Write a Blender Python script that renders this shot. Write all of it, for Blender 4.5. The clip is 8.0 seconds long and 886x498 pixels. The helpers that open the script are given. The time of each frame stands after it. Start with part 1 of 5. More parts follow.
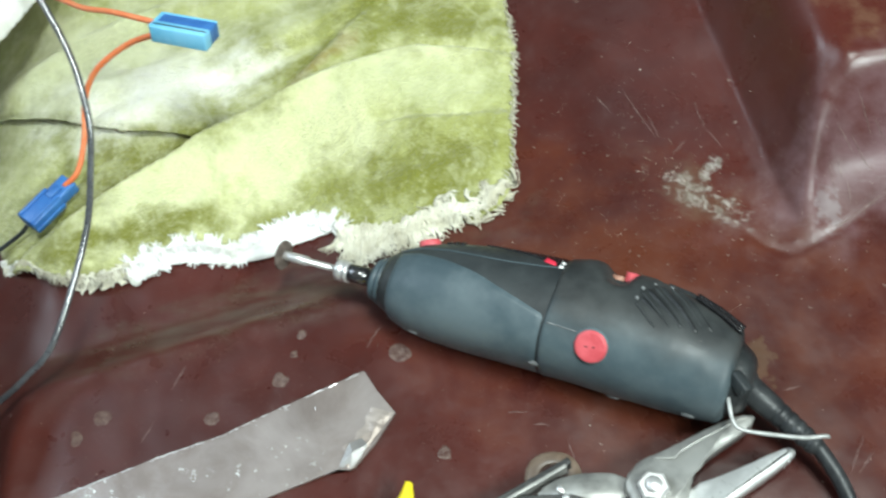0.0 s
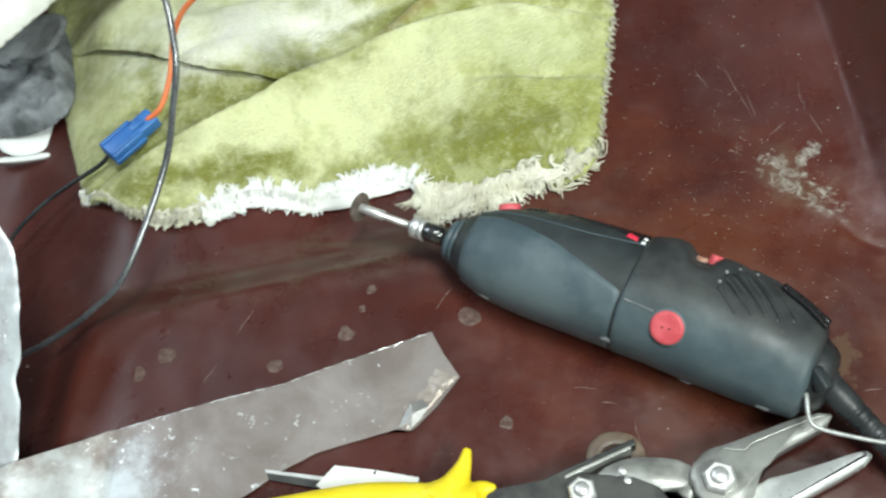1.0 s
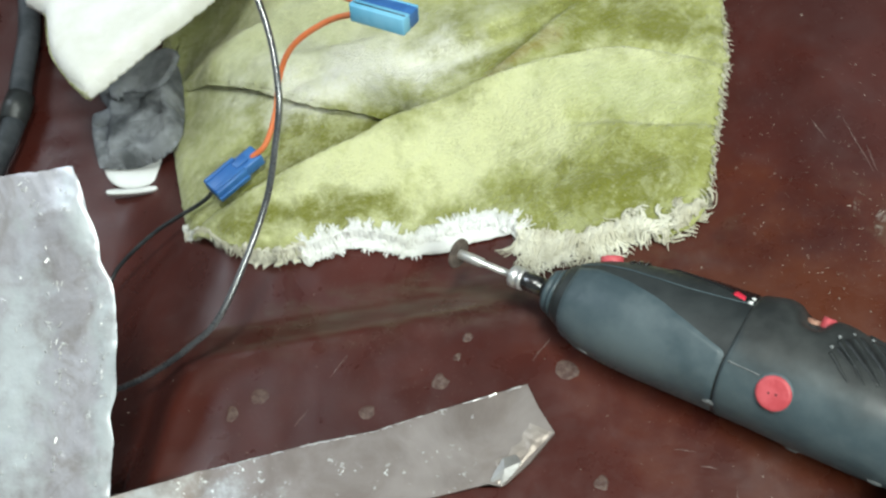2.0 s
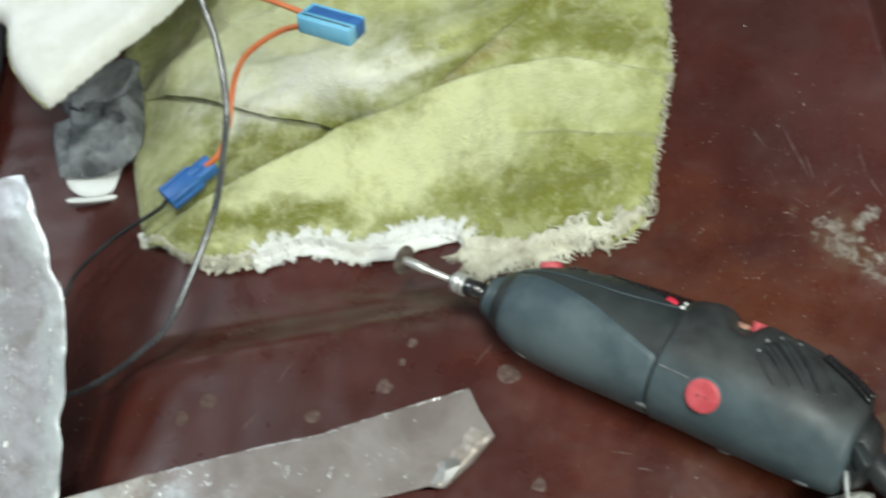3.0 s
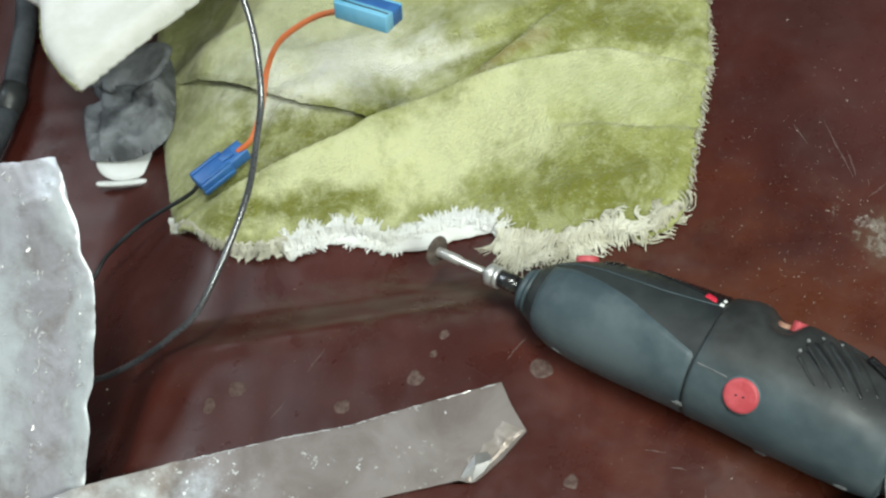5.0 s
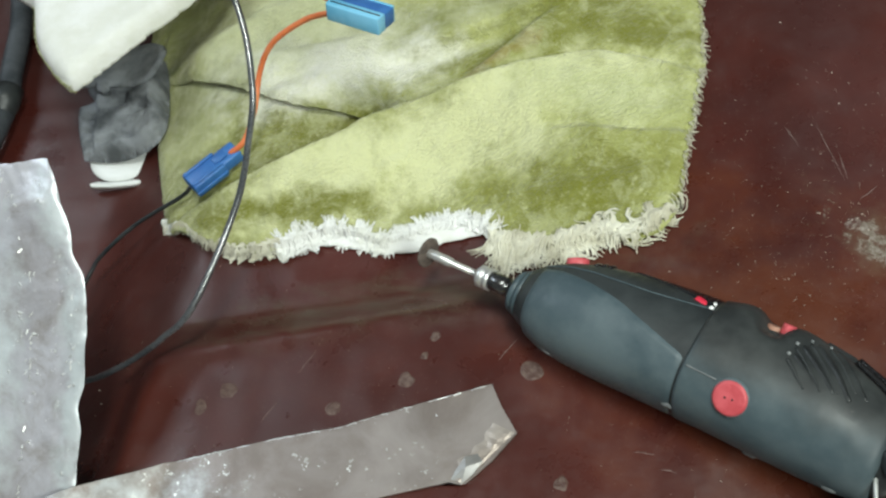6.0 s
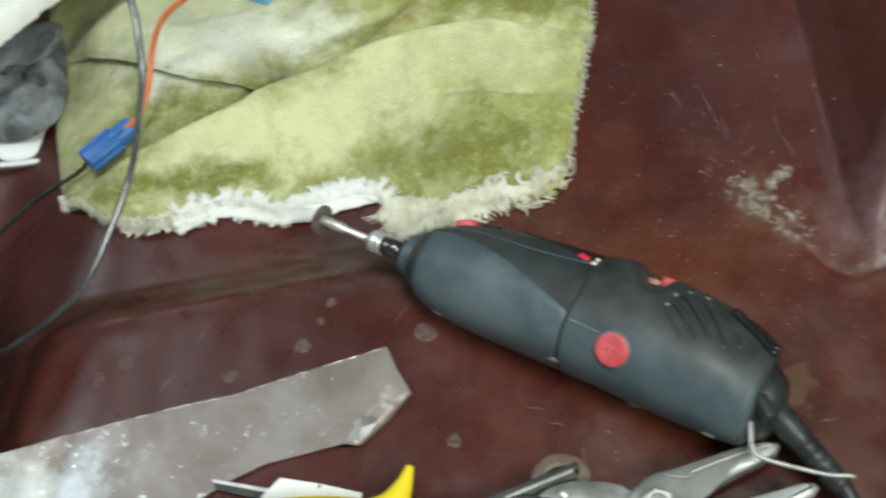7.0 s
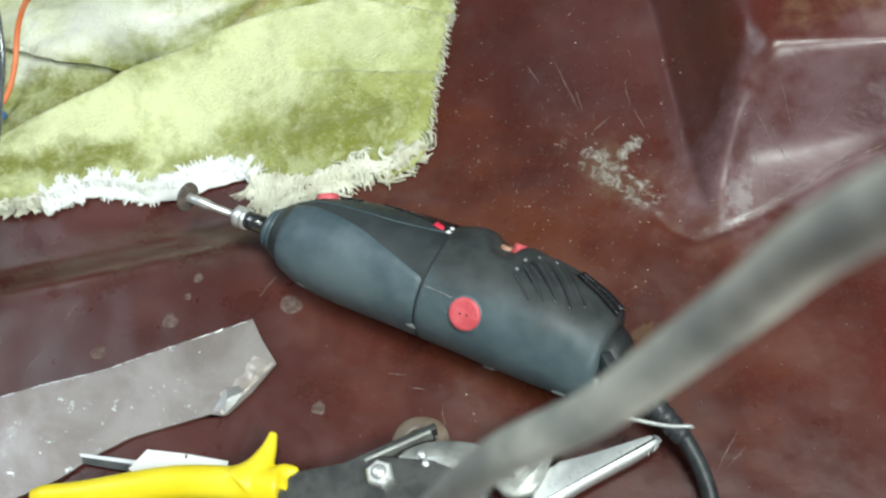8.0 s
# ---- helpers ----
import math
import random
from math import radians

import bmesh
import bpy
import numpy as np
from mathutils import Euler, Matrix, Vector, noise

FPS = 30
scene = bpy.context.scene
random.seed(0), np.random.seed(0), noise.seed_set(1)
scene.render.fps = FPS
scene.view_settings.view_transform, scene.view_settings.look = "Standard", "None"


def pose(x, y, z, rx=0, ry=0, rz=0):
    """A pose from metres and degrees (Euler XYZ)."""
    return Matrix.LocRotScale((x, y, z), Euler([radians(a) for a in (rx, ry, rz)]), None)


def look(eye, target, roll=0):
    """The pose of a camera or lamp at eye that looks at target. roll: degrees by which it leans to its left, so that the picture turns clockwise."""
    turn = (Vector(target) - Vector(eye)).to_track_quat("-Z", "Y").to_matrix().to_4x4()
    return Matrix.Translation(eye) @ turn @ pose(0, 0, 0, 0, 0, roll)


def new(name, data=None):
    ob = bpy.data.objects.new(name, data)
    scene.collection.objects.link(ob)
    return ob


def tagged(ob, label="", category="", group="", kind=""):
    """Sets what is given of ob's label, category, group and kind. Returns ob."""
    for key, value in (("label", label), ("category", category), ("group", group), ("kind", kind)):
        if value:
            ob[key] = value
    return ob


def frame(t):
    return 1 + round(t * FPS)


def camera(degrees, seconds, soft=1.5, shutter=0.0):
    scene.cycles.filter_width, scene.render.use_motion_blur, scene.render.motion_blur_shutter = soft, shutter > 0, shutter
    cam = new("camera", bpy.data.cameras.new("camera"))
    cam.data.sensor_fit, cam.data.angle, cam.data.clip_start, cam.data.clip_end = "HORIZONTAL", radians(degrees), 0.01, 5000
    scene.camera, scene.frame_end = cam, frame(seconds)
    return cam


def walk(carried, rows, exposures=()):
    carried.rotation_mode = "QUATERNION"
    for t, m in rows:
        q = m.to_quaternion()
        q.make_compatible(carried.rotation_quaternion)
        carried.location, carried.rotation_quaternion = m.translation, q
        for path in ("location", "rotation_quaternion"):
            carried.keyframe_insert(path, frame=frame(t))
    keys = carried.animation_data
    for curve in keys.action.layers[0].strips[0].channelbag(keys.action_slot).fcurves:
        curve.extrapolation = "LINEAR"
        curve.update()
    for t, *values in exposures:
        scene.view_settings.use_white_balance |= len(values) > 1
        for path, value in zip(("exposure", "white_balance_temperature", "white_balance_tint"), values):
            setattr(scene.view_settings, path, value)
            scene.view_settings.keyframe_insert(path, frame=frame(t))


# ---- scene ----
cam = camera(40.76, 8.0, 2.4, 0.5)
PATH = [
    (0, (0.04514, -0.04667, 0.49174), (0.00332, 0.24222, 0.02560), -12.99),
    (0.5, (0.04668, -0.04003, 0.48862), (-0.01825, 0.25139, 0.02671), -13.98),
    (1, (0.04281, -0.04001, 0.48051), (-0.03429, 0.23413, 0.00997), -14.56),
    (1.5, (0.04752, -0.02497, 0.47852), (-0.06311, 0.24829, 0.01420), -18.32),
    (1.7, (0.04642, -0.02515, 0.47358), (-0.07310, 0.25081, 0.01308), -19.28),
    (2.8, (0.06156, -0.02278, 0.47805), (-0.07368, 0.25982, 0.02600), -21.07),
    (3, (0.07152, -0.02781, 0.47780), (-0.05407, 0.25558, 0.02346), -19.75),
    (3.5, (0.07709, -0.03141, 0.47308), (-0.02940, 0.24846, 0.01174), -17.10),
    (4, (0.07057, -0.02594, 0.47354), (-0.04160, 0.25110, 0.01184), -17.79),
    (4.5, (0.06203, -0.02536, 0.47308), (-0.07067, 0.25306, 0.01770), -20.10),
    (6, (0.06806, -0.02386, 0.47273), (-0.06690, 0.25487, 0.01820), -20.06),
    (6.5, (0.07030, -0.02965, 0.46845), (-0.06262, 0.24569, 0.01127), -20.22),
    (7, (0.08927, -0.03437, 0.47097), (-0.01671, 0.24325, 0.00816), -17.43),
    (7.5, (0.10876, -0.04430, 0.47497), (0.03105, 0.23878, 0.00987), -13.52),
    (8, (0.11516, -0.04848, 0.47595), (0.04827, 0.22941, 0.00606), -12.35),
]
walk(cam, [(t, look(eye, target, roll)) for t, eye, target, roll in PATH],
     [(0.0, 0.55, 6250, 9), (1.0, 0.38, 6450, 10), (1.7, 0.30, 6500, 10), (2.8, 0.08, 6600, 10), (4.5, 0.06, 6600, 10), (7.0, 0.03, 6600, 10), (7.5, 0.15, 6500, 10), (8.0, 0.40, 6300, 9)])
cam.data.dof.use_dof, cam.data.dof.focus_distance, cam.data.dof.aperture_fstop = True, 0.52, 24.0

# ---- light: unseen ceiling tube and two added lamps in an added closed workshop ----
scene.view_settings.exposure = 0.0
world = bpy.data.worlds.new("world")
scene.world = world
world.use_nodes = True
world.node_tree.nodes["Background"].inputs[0].default_value = (0.8, 0.9, 1.0, 1)
world.node_tree.nodes["Background"].inputs[1].default_value = 0.4


def area_lamp(name, m, sx, sy, watts, colour):
    data = bpy.data.lights.new(name, "AREA")
    data.shape, data.size, data.size_y, data.energy, data.color = "RECTANGLE", sx, sy, watts, colour
    ob = new(name, data)
    ob.matrix_world = m
    return ob


area_lamp("ceiling_tube_light", look((0.34, 0.06, 2.18), (0.05, 0.28, 0)), 0.5, 0.25, 24, (0.92, 1.0, 0.93))
# unseen fill from the front right, kept to brighten the raised box
area_lamp("front_fill_light", look((0.79, -0.50, 1.19), (0.0, 0.28, 0)), 0.52, 0.42, 18, (0.90, 1.0, 0.94))
# unseen source on the left, placed for the sheen on the floor
area_lamp("unseen_left_light", look((-1.58, 0.80, 1.72), (-0.12, 0.28, 0)), 1.1, 0.8, 14.5, (0.78, 0.91, 1.0))


# ---- materials ----
def material(name, rough=0.5, metal=0.0):
    m = bpy.data.materials.new(name)
    m.use_nodes = True
    b = m.node_tree.nodes["Principled BSDF"]
    b.inputs["Roughness"].default_value, b.inputs["Metallic"].default_value = rough, metal
    return m, m.node_tree, b


def wire_up(tree, value, socket):
    if isinstance(value, (int, float)):
        socket.default_value = value
    elif isinstance(value, tuple):
        socket.default_value = (*value, 1) if len(value) == 3 else value
    else:
        tree.links.new(value, socket)


def n_place(tree, world_space=False):
    if world_space:
        return tree.nodes.new("ShaderNodeNewGeometry").outputs["Position"]
    return tree.nodes.new("ShaderNodeTexCoord").outputs["Object"]


def n_stretch(tree, vec, scale, turn=0.0):
    n = tree.nodes.new("ShaderNodeMapping")
    n.inputs["Scale"].default_value = scale
    n.inputs["Rotation"].default_value = (0, 0, radians(turn))
    tree.links.new(vec, n.inputs["Vector"])
    return n.outputs[0]


def n_noise(tree, vec, scale, detail=4.0, rough=0.6, warp=0.0):
    n = tree.nodes.new("ShaderNodeTexNoise")
    n.inputs["Scale"].default_value, n.inputs["Detail"].default_value = scale, detail
    n.inputs["Roughness"].default_value, n.inputs["Distortion"].default_value = rough, warp
    tree.links.new(vec, n.inputs["Vector"])
    return n.outputs["Fac"]


def n_cells(tree, vec, scale, feature="F1"):
    n = tree.nodes.new("ShaderNodeTexVoronoi")
    n.feature = feature
    n.inputs["Scale"].default_value = scale
    tree.links.new(vec, n.inputs["Vector"])
    return n.outputs["Distance"]


def n_ramp(tree, value, lo, hi, a=0.0, b=1.0):
    n = tree.nodes.new("ShaderNodeMapRange")
    n.interpolation_type = "SMOOTHSTEP"
    wire_up(tree, value, n.inputs[0])
    for k, v in zip((1, 2, 3, 4), (lo, hi, a, b)):
        n.inputs[k].default_value = v
    return n.outputs[0]


def n_math(tree, op, a, b=0.0):
    n = tree.nodes.new("ShaderNodeMath")
    n.operation = op
    wire_up(tree, a, n.inputs[0])
    wire_up(tree, b, n.inputs[1])
    return n.outputs[0]


def n_mix(tree, fac, a, b):
    n = tree.nodes.new("ShaderNodeMix")
    n.data_type = "RGBA"
    wire_up(tree, fac, n.inputs["Factor"])
    wire_up(tree, a, n.inputs[6])
    wire_up(tree, b, n.inputs[7])
    return n.outputs[2]


def n_bump(tree, bsdf, height, strength, distance):
    n = tree.nodes.new("ShaderNodeBump")
    n.inputs["Strength"].default_value, n.inputs["Distance"].default_value = strength, distance
    tree.links.new(height, n.inputs["Height"])
    tree.links.new(n.outputs[0], bsdf.inputs["Normal"])


def n_blotch(tree, pos, x, y, rx, ry, turn, scale, lo, hi):
    """A stain with a ragged outline round (x, y)."""
    m = tree.nodes.new("ShaderNodeMapping")
    m.vector_type = "TEXTURE"
    m.inputs["Location"].default_value = (x, y, 0)
    m.inputs["Rotation"].default_value = (0, 0, radians(turn))
    m.inputs["Scale"].default_value = (rx, ry, 1)
    tree.links.new(pos, m.inputs["Vector"])
    flat = tree.nodes.new("ShaderNodeVectorMath")
    flat.operation = "MULTIPLY"
    flat.inputs[1].default_value = (1, 1, 0)
    tree.links.new(m.outputs[0], flat.inputs[0])
    far = tree.nodes.new("ShaderNodeVectorMath")
    far.operation = "LENGTH"
    tree.links.new(flat.outputs[0], far.inputs[0])
    edge = n_math(tree, "SUBTRACT", n_noise(tree, pos, scale, 6, 0.65), n_math(tree, "MULTIPLY", far.outputs["Value"], 0.33))
    return n_ramp(tree, edge, lo, hi)


def speckled(name, a, b, scale, rough, metal=0.0, fine=None, bump=0.0, distance=0.0005, lo=0.35, hi=0.65):
    m, t, p = material(name, rough, metal)
    pos = n_place(t)
    big = n_ramp(t, n_noise(t, pos, scale, 5), lo, hi)
    wire_up(t, n_mix(t, big, a, b), p.inputs["Base Color"])
    small = n_noise(t, pos, fine or scale * 9, 4)
    wire_up(t, n_ramp(t, small, 0.2, 0.8, max(rough - 0.12, 0.03), min(rough + 0.15, 1)), p.inputs["Roughness"])
    if bump:
        n_bump(t, p, small, bump, distance)
    return m


def make_floor():
    m, t, p = material("maroon_moulded_paint", 0.3)
    pos = n_place(t, True)
    base = n_mix(t, n_ramp(t, n_noise(t, pos, 9, 4), 0.35, 0.68), (0.050, 0.0112, 0.0086), (0.082, 0.0168, 0.0114))
    # rusty wear where the paint is rubbed
    wear = n_blotch(t, pos, 0.085, 0.215, 0.13, 0.085, -30, 18, 0.12, 0.5)
    base = n_mix(t, n_math(t, "MULTIPLY", wear, 0.70), base, (0.108, 0.029, 0.011))
    # grey dust, and a purple-grey patch that stands for floor sheen by the towel
    dust = n_ramp(t, n_noise(t, pos, 22, 8, 0.7, 0.6), 0.45, 0.85)
    base = n_mix(t, n_math(t, "MULTIPLY", dust, 0.12), base, (0.13, 0.095, 0.09))
    sheen_film = n_blotch(t, pos, 0.115, 0.36, 0.07, 0.11, 10, 20, 0.12, 0.5)
    base = n_mix(t, n_math(t, "MULTIPLY", sheen_film, 0.14), base, (0.105, 0.078, 0.085))
    sand = n_blotch(t, pos, -0.095, 0.241, 0.11, 0.017, 13, 50, 0.02, 0.42)
    base = n_mix(t, n_math(t, "MULTIPLY", n_math(t, "MULTIPLY", sand, n_ramp(t, n_noise(t, n_stretch(t, pos, (1, 5, 1), 13), 40, 6, 0.7), 0.3, 0.65)), 0.62), base, (0.088, 0.068, 0.046))
    # dried chalky residue and a tan smear by the tool's tail
    chalk = n_blotch(t, pos, 0.129, 0.272, 0.030, 0.010, -43, 120, 0.23, 0.36)
    chalk = n_math(t, "MAXIMUM", chalk, n_blotch(t, pos, 0.1355, 0.289, 0.015, 0.0055, 50, 120, 0.25, 0.36))
    crust = n_ramp(t, n_noise(t, pos, 115, 7, 0.72, 0.5), 0.43, 0.53)
    chalk = n_math(t, "MULTIPLY", chalk, crust)
    shade = n_mix(t, n_ramp(t, n_noise(t, pos, 260, 6, 0.75), 0.40, 0.64), (0.15, 0.13, 0.105), (0.46, 0.43, 0.39))
    base = n_mix(t, n_math(t, "MULTIPLY", chalk, 0.80), base, shade)
    halo = n_blotch(t, pos, 0.128, 0.272, 0.045, 0.022, -44, 60, 0.22, 0.5)
    base = n_mix(t, n_math(t, "MULTIPLY", halo, 0.38), base, (0.14, 0.10, 0.062))
    smear = n_blotch(t, pos, 0.139, 0.182, 0.010, 0.020, 8, 110, 0.27, 0.36)
    base = n_mix(t, n_math(t, "MULTIPLY", smear, 0.32), base, (0.16, 0.11, 0.06))
    # white strands on the box front: scraped paint, plus painted gloss along the bend
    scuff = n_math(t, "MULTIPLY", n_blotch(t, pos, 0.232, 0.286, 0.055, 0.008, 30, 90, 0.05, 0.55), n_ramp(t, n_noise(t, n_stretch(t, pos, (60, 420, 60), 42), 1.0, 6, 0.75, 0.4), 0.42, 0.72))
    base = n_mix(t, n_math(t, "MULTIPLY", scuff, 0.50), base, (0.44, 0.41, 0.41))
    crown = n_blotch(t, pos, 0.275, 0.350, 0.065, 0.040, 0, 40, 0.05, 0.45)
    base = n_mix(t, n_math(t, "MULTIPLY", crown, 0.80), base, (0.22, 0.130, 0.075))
    # mauve reflection on the box front, painted into the base colour
    sheen_haze = n_blotch(t, pos, 0.225, 0.285, 0.075, 0.030, 22, 30, 0.05, 0.50)
    base = n_mix(t, n_math(t, "MULTIPLY", sheen_haze, 0.80), base, (0.185, 0.112, 0.122))
    scrape = n_blotch(t, pos, 0.184, 0.256, 0.007, 0.012, 0, 160, 0.15, 0.36)
    base = n_mix(t, n_math(t, "MULTIPLY", scrape, 0.40), base, (0.30, 0.28, 0.29))
    grit = n_ramp(t, n_noise(t, pos, 520, 6, 0.8), 0.57, 0.74)
    patch = n_ramp(t, n_noise(t, pos, 16, 5, 0.7), 0.38, 0.60)
    base = n_mix(t, n_math(t, "MULTIPLY", n_math(t, "MULTIPLY", grit, patch), 0.40), base, (0.30, 0.24, 0.21))
    streak = n_ramp(t, n_noise(t, n_stretch(t, pos, (34, 15, 20), 24), 1.0, 8, 0.72, 0.9), 0.52, 0.80)
    base = n_mix(t, n_math(t, "MULTIPLY", streak, 0.12), base, (0.17, 0.125, 0.12))
    # hair scratches
    for turn, amount, where in ((62, 0.40, 11), (-33, 0.22, 17), (112, 0.35, 13)):
        thin = n_noise(t, n_stretch(t, pos, (26, 700, 26), turn), 1.0, 3, 0.6, 0.35)
        gate = n_ramp(t, n_noise(t, n_stretch(t, pos, (1, 1, 1), turn), where, 3, 0.6), 0.54, 0.68)
        line = n_math(t, "MULTIPLY", n_ramp(t, thin, 0.70, 0.80), gate)
        base = n_mix(t, n_math(t, "MULTIPLY", line, amount), base, (0.30, 0.225, 0.21))
    wire_up(t, base, p.inputs["Base Color"])
    rough = n_ramp(t, n_noise(t, pos, 35, 6), 0.3, 0.75, 0.24, 0.42)
    rough = n_math(t, "ADD", rough, n_math(t, "MULTIPLY", n_math(t, "MAXIMUM", chalk, dust), 0.22))
    rub_sheen = n_blotch(t, pos, 0.168, 0.272, 0.020, 0.040, -12, 70, 0.05, 0.40)
    rough = n_math(t, "ADD", rough, n_math(t, "MULTIPLY", rub_sheen, 0.28))
    wire_up(t, rough, p.inputs["Roughness"])
    n_bump(t, p, n_math(t, "ADD", n_noise(t, pos, 55, 5), n_math(t, "MULTIPLY", chalk, 1.2)), 0.25, 0.0012)
    return m


def make_towel():
    m, t, p = material("olive_terry", 0.95)
    pos = n_place(t, True)
    worn = n_ramp(t, n_noise(t, pos, 20, 9, 0.68), 0.30, 0.72)
    base = n_mix(t, worn, (0.205, 0.215, 0.024), (0.53, 0.55, 0.21))
    # pale areas: worn pile, with the brighter lit parts painted in
    pale = n_blotch(t, pos, -0.150, 0.380, 0.060, 0.030, 10, 45, 0.0, 0.42)
    base = n_mix(t, n_math(t, "MULTIPLY", pale, 1.0), base, (0.88, 0.87, 0.76))
    wash = n_blotch(t, pos, -0.185, 0.415, 0.085, 0.045, 15, 38, 0.02, 0.50)
    base = n_mix(t, n_math(t, "MULTIPLY", wash, 0.70), base, (0.74, 0.76, 0.50))
    band = n_blotch(t, pos, -0.085, 0.326, 0.15, 0.031, 25, 42, 0.04, 0.40)
    base = n_mix(t, n_math(t, "MULTIPLY", band, 0.95), base, (0.79, 0.80, 0.45))
    band2 = n_blotch(t, pos, 0.0, 0.352, 0.05, 0.016, -5, 34, 0.08, 0.50)
    base = n_mix(t, n_math(t, "MULTIPLY", band2, 0.8), base, (0.58, 0.61, 0.31))
    # olive patches; those in the fold valleys also carry shade in their colour
    for gx, gy, gw, gh, turn in ((-0.205, 0.318, 0.040, 0.022, 30), (-0.195, 0.283, 0.028, 0.014, -20), (-0.165, 0.333, 0.050, 0.011, 15), (-0.004, 0.302, 0.062, 0.021, 6), (-0.142, 0.289, 0.060, 0.011, 12), (-0.150, 0.345, 0.055, 0.010, 5), (0.015, 0.400, 0.045, 0.018, 0), (-0.070, 0.392, 0.035, 0.008, 25)):
        green = n_blotch(t, pos, gx, gy, gw, gh, turn, 55, 0.08, 0.45)
        base = n_mix(t, n_math(t, "MULTIPLY", green, 0.95), base, (0.185, 0.192, 0.014))
    grime = n_ramp(t, n_noise(t, pos, 38, 7, 0.75, 0.8), 0.52, 0.70)
    base = n_mix(t, n_math(t, "MULTIPLY", grime, 0.28), base, (0.30, 0.30, 0.15))
    # paler left edge, its brightness put into the colour
    left = n_blotch(t, pos, -0.235, 0.345, 0.035, 0.075, 18, 40, 0.05, 0.5)
    base = n_mix(t, n_math(t, "MULTIPLY", left, 0.25), base, (0.58, 0.60, 0.36))
    rust = n_blotch(t, pos, -0.062, 0.382, 0.032, 0.007, 35, 70, 0.10, 0.42)
    base = n_mix(t, n_math(t, "MULTIPLY", rust, 0.6), base, (0.27, 0.17, 0.03))
    soil = n_ramp(t, n_noise(t, pos, 130, 6, 0.75), 0.52, 0.76)
    base = n_mix(t, n_math(t, "MULTIPLY", soil, 0.24), base, (0.16, 0.16, 0.06))
    bleach = n_ramp(t, n_noise(t, pos, 300, 4, 0.7), 0.55, 0.75)
    base = n_mix(t, n_math(t, "MULTIPLY", bleach, 0.34), base, (0.70, 0.70, 0.50))
    mott = n_ramp(t, n_noise(t, pos, 48, 7, 0.75, 0.9), 0.46, 0.62)
    base = n_mix(t, n_math(t, "MULTIPLY", mott, 0.32), base, (0.74, 0.75, 0.47))
    # rows of loops in the pile
    loops = n_cells(t, n_stretch(t, pos, (1.0, 1.5, 1.0), 20), 640)
    wave = t.nodes.new("ShaderNodeTexWave")
    for key, v in (("Scale", 130), ("Distortion", 9.0), ("Detail", 3.0), ("Detail Scale", 2.0)):
        wave.inputs[key].default_value = v
    t.links.new(n_stretch(t, pos, (1, 1, 1), 62), wave.inputs["Vector"])
    rows = n_ramp(t, wave.outputs["Fac"], 0.2, 0.8)
    where = n_ramp(t, n_noise(t, pos, 30, 4), 0.38, 0.60)
    base = n_mix(t, n_math(t, "MULTIPLY", n_math(t, "MULTIPLY", rows, where), 0.10), base, (0.20, 0.21, 0.04))
    wisps = n_ramp(t, n_noise(t, pos, 210, 5, 0.8), 0.54, 0.70)
    base = n_mix(t, n_math(t, "MULTIPLY", wisps, 0.34), base, (0.86, 0.86, 0.52))
    wire_up(t, base, p.inputs["Base Color"])
    p.inputs["Sheen Weight"].default_value = 0.25
    tuft = n_math(t, "ADD", n_math(t, "MULTIPLY", loops, -0.45), n_noise(t, pos, 330, 5, 0.75))
    tuft = n_math(t, "ADD", tuft, n_math(t, "MULTIPLY", n_math(t, "MULTIPLY", rows, where), -0.30))
    n_bump(t, p, tuft, 0.80, 0.0017)
    return m


def make_sheet_metal(name, tone, rough, relief, metal, mottle=0.0, sheen_patches=(), sheen_amount=0.5):
    m, t, p = material(name, rough, metal)
    pos = n_place(t)
    cloud = n_ramp(t, n_noise(t, pos, 22, 7, 0.65, 0.5), 0.32, 0.68)
    base = n_mix(t, cloud, (0.62 * tone[0], 0.58 * tone[1], 0.55 * tone[2]), tone)
    dirt = n_ramp(t, n_noise(t, pos, 70, 8, 0.75), 0.50, 0.78)
    base = n_mix(t, n_math(t, "MULTIPLY", dirt, 0.5), base, (0.33, 0.28, 0.25))
    if mottle:
        brown = n_ramp(t, n_noise(t, pos, 34, 8, 0.72, 0.8), 0.46, 0.66)
        base = n_mix(t, n_math(t, "MULTIPLY", brown, mottle), base, (0.34, 0.30, 0.285))
        # pale blue veil painted in for the sheet's reflected light
        sheen_haze = n_ramp(t, n_noise(t, pos, 15, 5, 0.6), 0.52, 0.70)
        base = n_mix(t, n_math(t, "MULTIPLY", sheen_haze, mottle), base, (0.72, 0.75, 0.83))
    # bluish patches stand for sheen on the metal, put into its colour
    for fx, fy, rx, ry, turn in sheen_patches:
        rub_sheen = n_blotch(t, pos, fx, fy, rx, ry, turn, 70, 0.05, 0.48)
        base = n_mix(t, n_math(t, "MULTIPLY", rub_sheen, sheen_amount), base, (0.74, 0.79, 0.82))
    # bright flecks painted in for glitter
    where = n_ramp(t, n_noise(t, pos, 26, 3), 0.46, 0.60)
    fleck = n_math(t, "MULTIPLY", n_ramp(t, n_noise(t, pos, 230, 3, 0.7), 0.62, 0.68), where)
    base = n_mix(t, fleck, base, (0.88, 0.89, 0.88))
    wire_up(t, base, p.inputs["Base Color"])
    wire_up(t, n_ramp(t, n_noise(t, n_stretch(t, pos, (1, 2, 1), -17), 40, 6), 0.25, 0.75, rough - 0.05, rough + 0.08), p.inputs["Roughness"])
    n_bump(t, p, n_math(t, "ADD", n_noise(t, pos, 45, 4), n_math(t, "MULTIPLY", fleck, 0.4)), relief, 0.0010)
    return m


